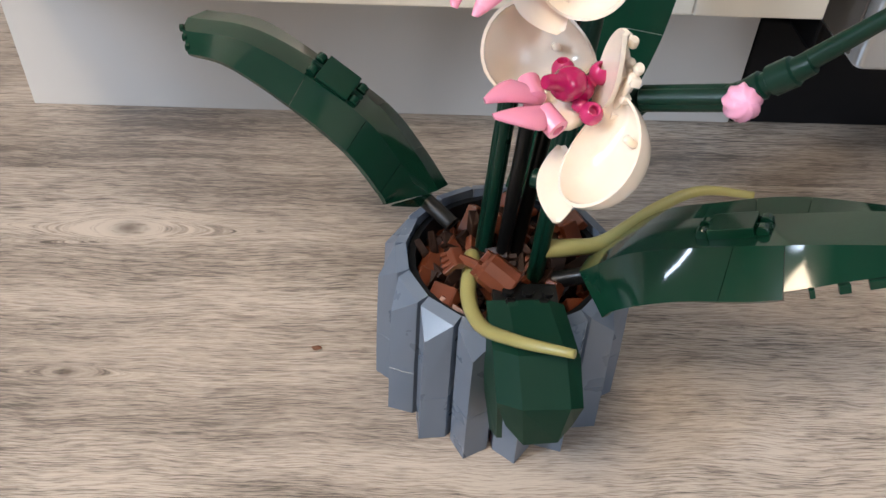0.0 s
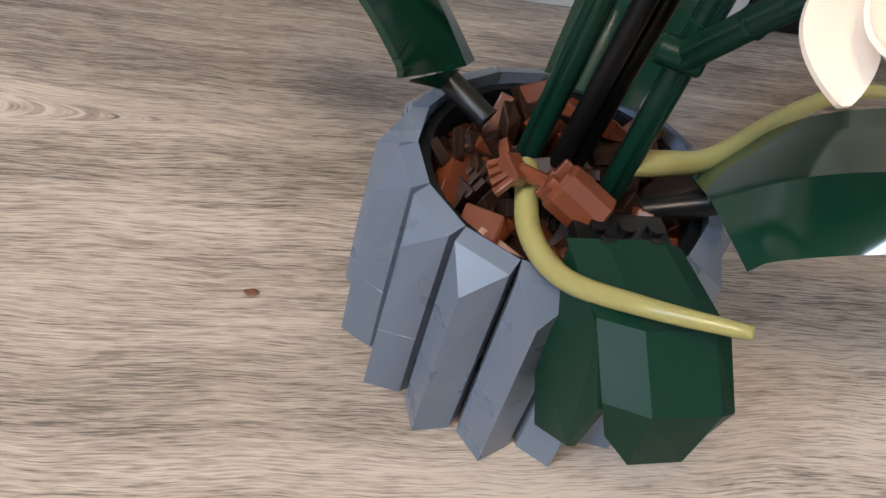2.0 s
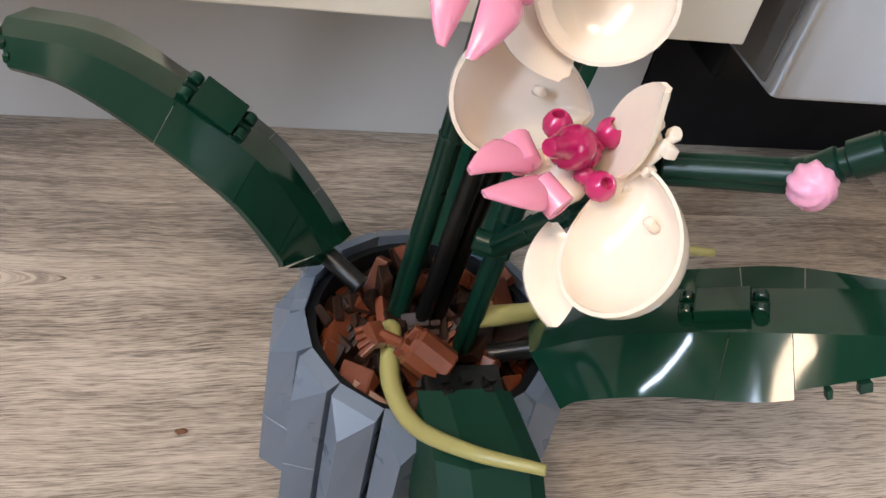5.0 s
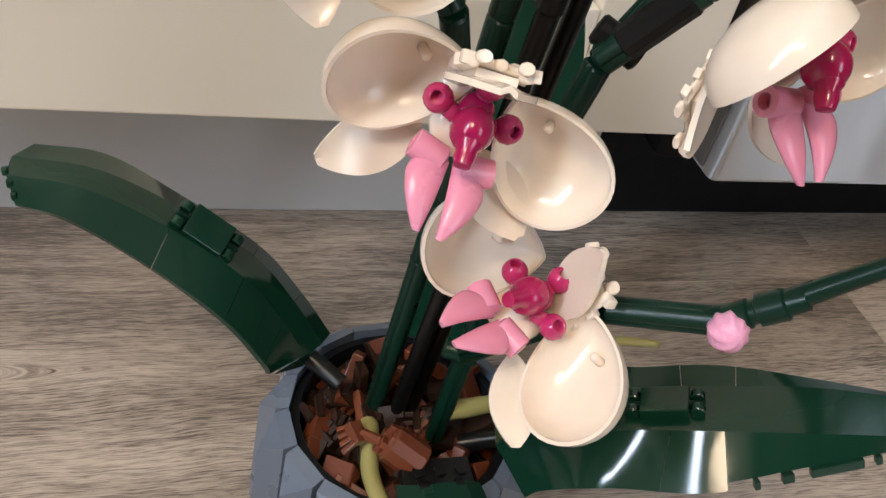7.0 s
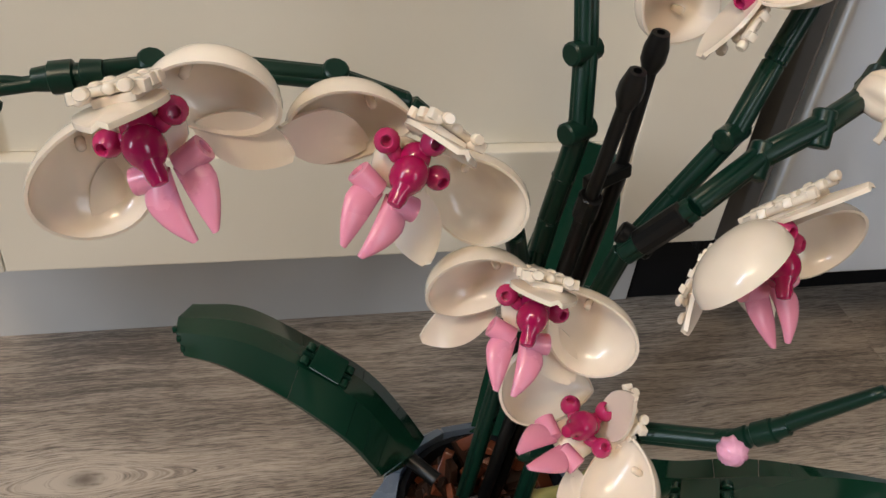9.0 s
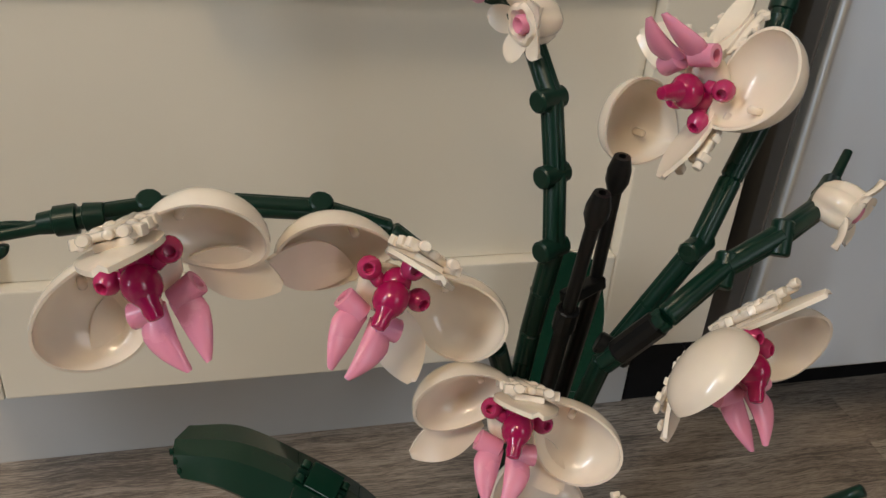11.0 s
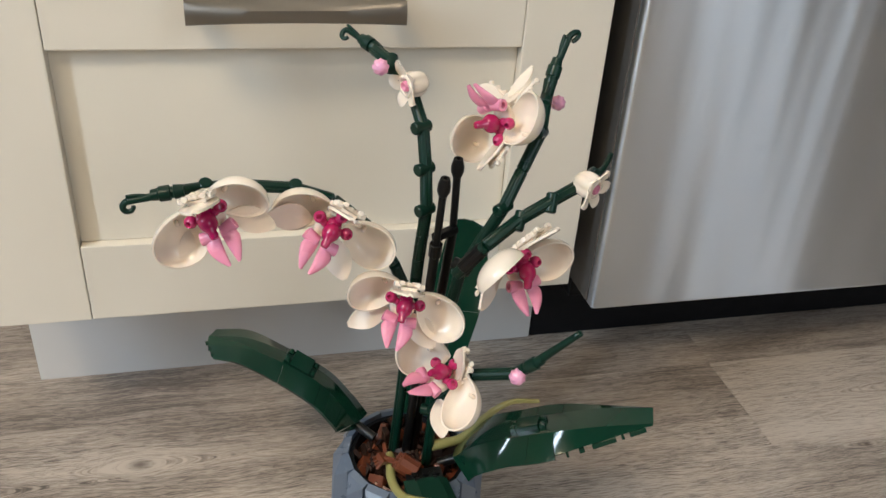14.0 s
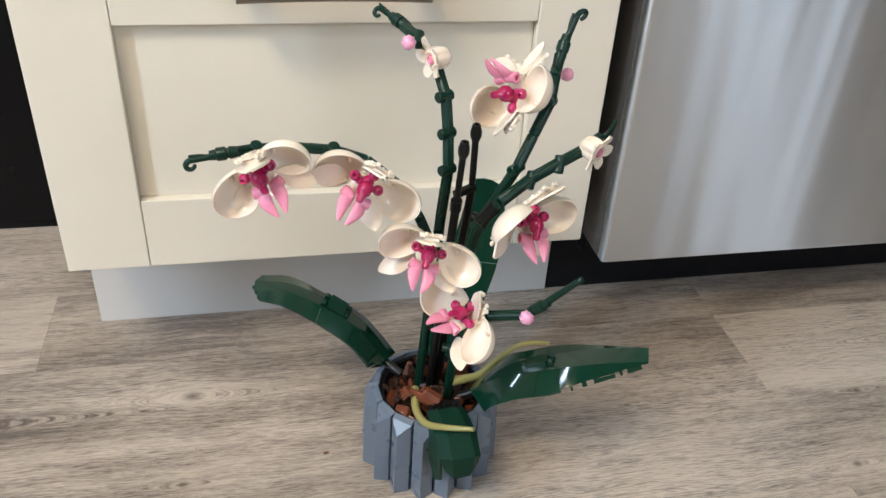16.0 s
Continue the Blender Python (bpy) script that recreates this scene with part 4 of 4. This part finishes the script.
def lip(sign):
    """A flat tapering lip petal, straight along its inner edge, hanging from a short sideways tube."""
    bm = bmesh.new()
    rows, n = [], 14
    for i in range(11):
        t = i / 10
        w = .0036 + .0010 * math.sin(min(t / .3, 1) * math.pi / 2) - .0036 * max(0, (t - .25) / .75) ** 1.5
        h = .0032 * (1 - .70 * t)
        y, z = -.0082 - .0160 * t, .0070 + .0088 * t + .0012 * math.sin(math.pi * t)
        cx = sign * (.0004 + w + .0016 * t)
        rows.append([bm.verts.new((cx + w * math.cos(2 * math.pi * k / n), y, z + h * math.sin(2 * math.pi * k / n))) for k in range(n)])
    for a, b in zip(rows, rows[1:]):
        for k in range(n):
            bm.faces.new((a[k], a[(k + 1) % n], b[(k + 1) % n], b[k]))
    bm.faces.new(rows[0])
    bm.faces.new(rows[-1])
    a, b = Vector((sign * .0104, -.0070, .0068)), Vector((sign * .0024, -.0086, .0074))
    d = (b - a).length
    lathe(bm, [(0, .0030), (.0017, .0030), (.0019, .0002), (.0023, 0), (.0036, .0004), (.0037, d), (.002, d + .0008), (0, d + .0008)], 14, aim(a, b))
    return bm


def column(tip):
    """The bulbous column with its snout."""
    bm = bmesh.new()
    ellipsoid(bm, (0, .0012, .0118), (.0052, .0058, .0054))
    ellipsoid(bm, (0, .0050, .0070), (.0044, .0048, .0046))
    a, b = Vector((0, .0006, .0128)), Vector(tip)
    d = (b - a).length
    lathe(bm, [(0, 0), (.0036, 0), (.0034, d * .36), (.0025, d * .5), (.0026, d * .73), (.0020, d * .96), (.0008, d), (0, d)], 12, aim(a, b))
    return bm


def shell_pose(x, y, z, ty, tx, roll):
    """A shell's place in its flower, in millimetres, and the degrees by which its mouth turns aside, down and about itself."""
    ty, tx = radians(ty), radians(tx)
    nz = Vector((math.sin(ty), -math.sin(tx) * math.cos(ty), math.cos(ty) * math.cos(tx)))
    ex = Vector((1, 0, 0)) - nz * nz.x
    ex.normalize()
    ey = nz.cross(ex)
    return Matrix(((ex.x, ey.x, nz.x, x / 1000), (ex.y, ey.y, nz.y, y / 1000), (ex.z, ey.z, nz.z, z / 1000), (0, 0, 0, 1))) @ Matrix.Rotation(radians(roll), 4, "Z")


TOP = (-15, 74, .034, .0104, 0)
LOW_A, LOW_B = (122, 10, .0275, .0080, 0), (-127, 2, .026, .0080, 0)


def big_flower(m, seed, right, left, top=TOP, low_a=LOW_A, low_b=LOW_B, snout=(0, -.0068, .0175)):
    """An open flower: two shell petals, a top and two low sepals (turn, lift, length, half width, roll), the column, its knobs and the lip."""
    fl = part("flower", ellipsoid(bmesh.new(), (0, 0, .0005), (.0080, .0080, .0040)), WHITE, plant, "white toy-brick orchid flower with pink lip", smooth=True, m=m)
    part("shell_petal", shell(1), WHITE, fl, "glossy white shell petal", smooth=60, m=shell_pose(*right))
    part("shell_petal", shell(-1), WHITE, fl, "glossy white shell petal", smooth=60, m=shell_pose(*left))
    for i, (turn, lift, ln, wd, roll) in enumerate((top, low_a, low_b)):
        base = pose(0, 0, -.0025, 0, 0, turn) @ pose(0, .0085, -.0042 if i else .002, lift, 0, 0) @ pose(0, 0, 0, 0, roll, 0)
        part("sepal", sepal(ln, wd), WHITE, fl, "flat white sepal", smooth=40, m=base)
        part("sepal_clip", sepal_clip(seed * 3 + i, ln, .009, i == 0 or roll), WHITE, fl, "white moulded clip behind the sepal", smooth=50, m=base @ Matrix.Diagonal((1, 1, .55 if i else .85, 1)))
    part("column", column(snout), MAGENTA, fl, "magenta flower column", smooth=50)
    part("knob", knob((-.003, .002, .006), (-.0091, .0042, .0065), (-.35, .1, 1)), MAG_LIGHT, fl, "dark pink socket knob", smooth=50)
    part("knob", knob((.003, .002, .006), (.0091, .0042, .0065), (.35, .1, 1)), MAG_LIGHT, fl, "dark pink socket knob", smooth=50)
    part("knob", knob((0, .005, .006), (0, .0120, .0105), (0, .2, 1)), MAG_LIGHT, fl, "dark pink socket knob", smooth=50)
    for s in (-1, 1):
        part("lip_petal", lip(s), PINK, fl, "light pink lip petal", smooth=50)
    return fl


big_flower(pose(-.1126, -.0169, .3093, 85.9, -30.1, -2.6), 1, (14.5, .1, .6, -21.2, 22.5, -16), (-19.1, -3.0, 6.8, 10.6, 16.4, 48), low_b=(-136, 1, .026, .0080, 0))
big_flower(pose(-.0500, -.0091, .2932, 77.2, 36.8, -8.2), 2, (25.6, 3.0, -3.1, -12.9, 24.3, 2.2), (-16.4, -.1, 1.2, 22.6, 21.1, 32.3), top=(2, 72, .034, .0104, 0), low_a=(108, 22, .029, .0080, 0), low_b=(-127, 18, .026, .0080, 0))
big_flower(pose(-.0048, -.0105, .2362, 66.8, 16.1, -14.3), 3, (22.0, -.2, 5.0, -15.7, 23.5, -35.3), (-17.8, 3.9, 8.9, 20.5, 31.0, 15.3), (8, 80, .034, .0104, 0), (127, 10, .0277, .0076, 0))
big_flower(pose(.0173, -.0260, .1863, 15.6, 16.3, -65.5), 4, (22.0, .1, 8.5, -22.4, 38.6, -39.7), (-18.2, .9, 6.9, 42.7, 13.0, 49.6), (-20, 76, .034, .0078, 0), (98, 2, .0285, .0078, 0), (-120, -14, .0250, .0068, 0))
big_flower(pose(.0602, -.0258, .2674, 76.3, -1.0, 14.5), 5, (14.2, 3.2, 10.1, -10.7, 21.2, -7.6), (-17.6, 6.1, 16.7, 25.1, 53.8, -4.7), (-22, 47.6, .0354, .0095, 29), (119.5, 23.4, .0282, .0070, -14.6), (-150, 2.3, .026, .0070, 0), (-.0036, -.0068, .0172))
big_flower(pose(.0573, .0175, .3479, -100.8, 25.4, 113.2), 6, (22.7, 11.7, 8.9, -71.3, -59.3, -101.1), (-18.0, 3.3, 6.3, 6.8, 37.2, 34.0), (-11.5, 59, .032, .0090, 25), (178, -70, .0265, .0046, 10), (-120, -1, .0246, .0080, 24), (.0006, -.0020, .0228))




def small_flower(m, turn=0):
    """A half-open bloom: a plump folded bell with five pointed petals flaring from its mouth and a pink throat."""
    bm = bmesh.new()
    n = 40
    rows = []
    for r, z in ((.0018, -.0150), (.0044, -.0142), (.0064, -.0118), (.0075, -.0084), (.0078, -.0046), (.0072, -.0010), (.0062, .0008), (.0050, .0008), (.0030, -.0030)):
        fold = .20 * min(1, max(.35, (z + .0165) / .006))
        rows.append([bm.verts.new((r * (1 + fold * abs(math.cos(2.5 * a)) - fold * .5) * math.cos(a), r * (1 + fold * abs(math.cos(2.5 * a)) - fold * .5) * math.sin(a), z)) for a in (2 * math.pi * k / n for k in range(n))])
    for a, b in zip(rows, rows[1:]):
        for k in range(n):
            j = (k + 1) % n
            bm.faces.new((a[k], a[j], b[j], b[k]))
    bm.faces.new(rows[0][::-1])
    bm.faces.new(rows[-1])
    fl = part("half_open_flower", bm, WHITE, plant, "small half-open white flower", smooth=60, m=m)
    for i in range(5):
        bm = bmesh.new()
        rr = []
        big = 1.15 if i in (0, 1) else .95
        for s in range(9):
            t = s / 8
            w = .0010 + .0039 * math.sin(math.pi * min(1, .22 + .78 * t)) ** .8 if t < 1 else .0003
            y, z = .0046 + .0100 * t * big, -.0012 + .0036 * math.sin(t * 1.7)
            rr.append([bm.verts.new(p) for p in ((-w, y, z), (0, y, z - .0010), (w, y, z), (w * .9, y - .0002, z - .0012), (0, y - .0002, z - .0024), (-w * .9, y - .0002, z - .0012))])
        for a, b in zip(rr, rr[1:]):
            for k in range(6):
                bm.faces.new((a[k], a[(k + 1) % 6], b[(k + 1) % 6], b[k]))
        bm.faces.new(rr[0])
        bm.faces.new(rr[-1][::-1])
        part("petal", bm, WHITE, fl, smooth=50, m=pose(0, 0, 0, 0, 0, 72 * i + turn))
    bm = bmesh.new()
    lathe(bm, [(0, -.004), (.0030, -.004), (.0034, .0006), (.0027, .0016), (.0018, .0006), (.0014, -.002), (0, -.002)], 12)
    part("throat", bm, PINK, fl, "pink throat", smooth=50)
    return fl


small_flower(aim((.0030, .0470, .3555), (-.0125, .0410, .3540)), 20)
small_flower(aim((.1156, .0014, .3035), (.1250, -.0115, .3005)), 50)

# ---- crumb on the floor ----
bm = bmesh.new()
bmesh.ops.create_icosphere(bm, subdivisions=2, radius=.0022)
for v in bm.verts:
    v.co = Vector((v.co.x * 1.05, v.co.y * .62, v.co.z * .5)) * (1 + .9 * noise.noise(v.co * 1100))
tagged(part("crumb", bm, CRUMB, m=pose(-.0765, .035, .001)), "tiny orange-brown crumb on the floor boards", "crumb")

# ---- floor boards ----
PW = 0.1207
rows_y = [0.0575 + PW * k for k in range(-21, 7)]
joint = random.Random(5)
board_meshes = {}
for k, y in enumerate(rows_y):
    off = 0.3635 if abs(y - .0575) < .001 or abs(y - .1782) < .001 else joint.uniform(-.45, .45)
    if abs(y - .1782) < .001:
        xs = [X0, -1.05, -.342, .3655, 1.07, 1.78, X1]
    elif abs(y + .0632) < .001:
        xs = [X0, -0.78, 0.76, X1]
    else:
        xs = sorted({X0, X1, *[off + 0.91 * j for j in range(-4, 5) if X0 + .1 < off + 0.91 * j < X1 - .1]})
    for a, b in zip(xs, xs[1:]):
        ln = round(b - a - .0002, 4)
        if ln not in board_meshes:
            tmp = part("board", boxed(-ln / 2, ln / 2, -PW / 2 + .00015, PW / 2 - .00015, -.004, 0, .00025), FLOOR, floor, m=pose((a + b) / 2, y + PW / 2, 0))
            board_meshes[ln] = tmp.data
        else:
            ob = new("board", board_meshes[ln])
            ob.parent = floor
            ob.matrix_basis = pose((a + b) / 2, y + PW / 2, 0)
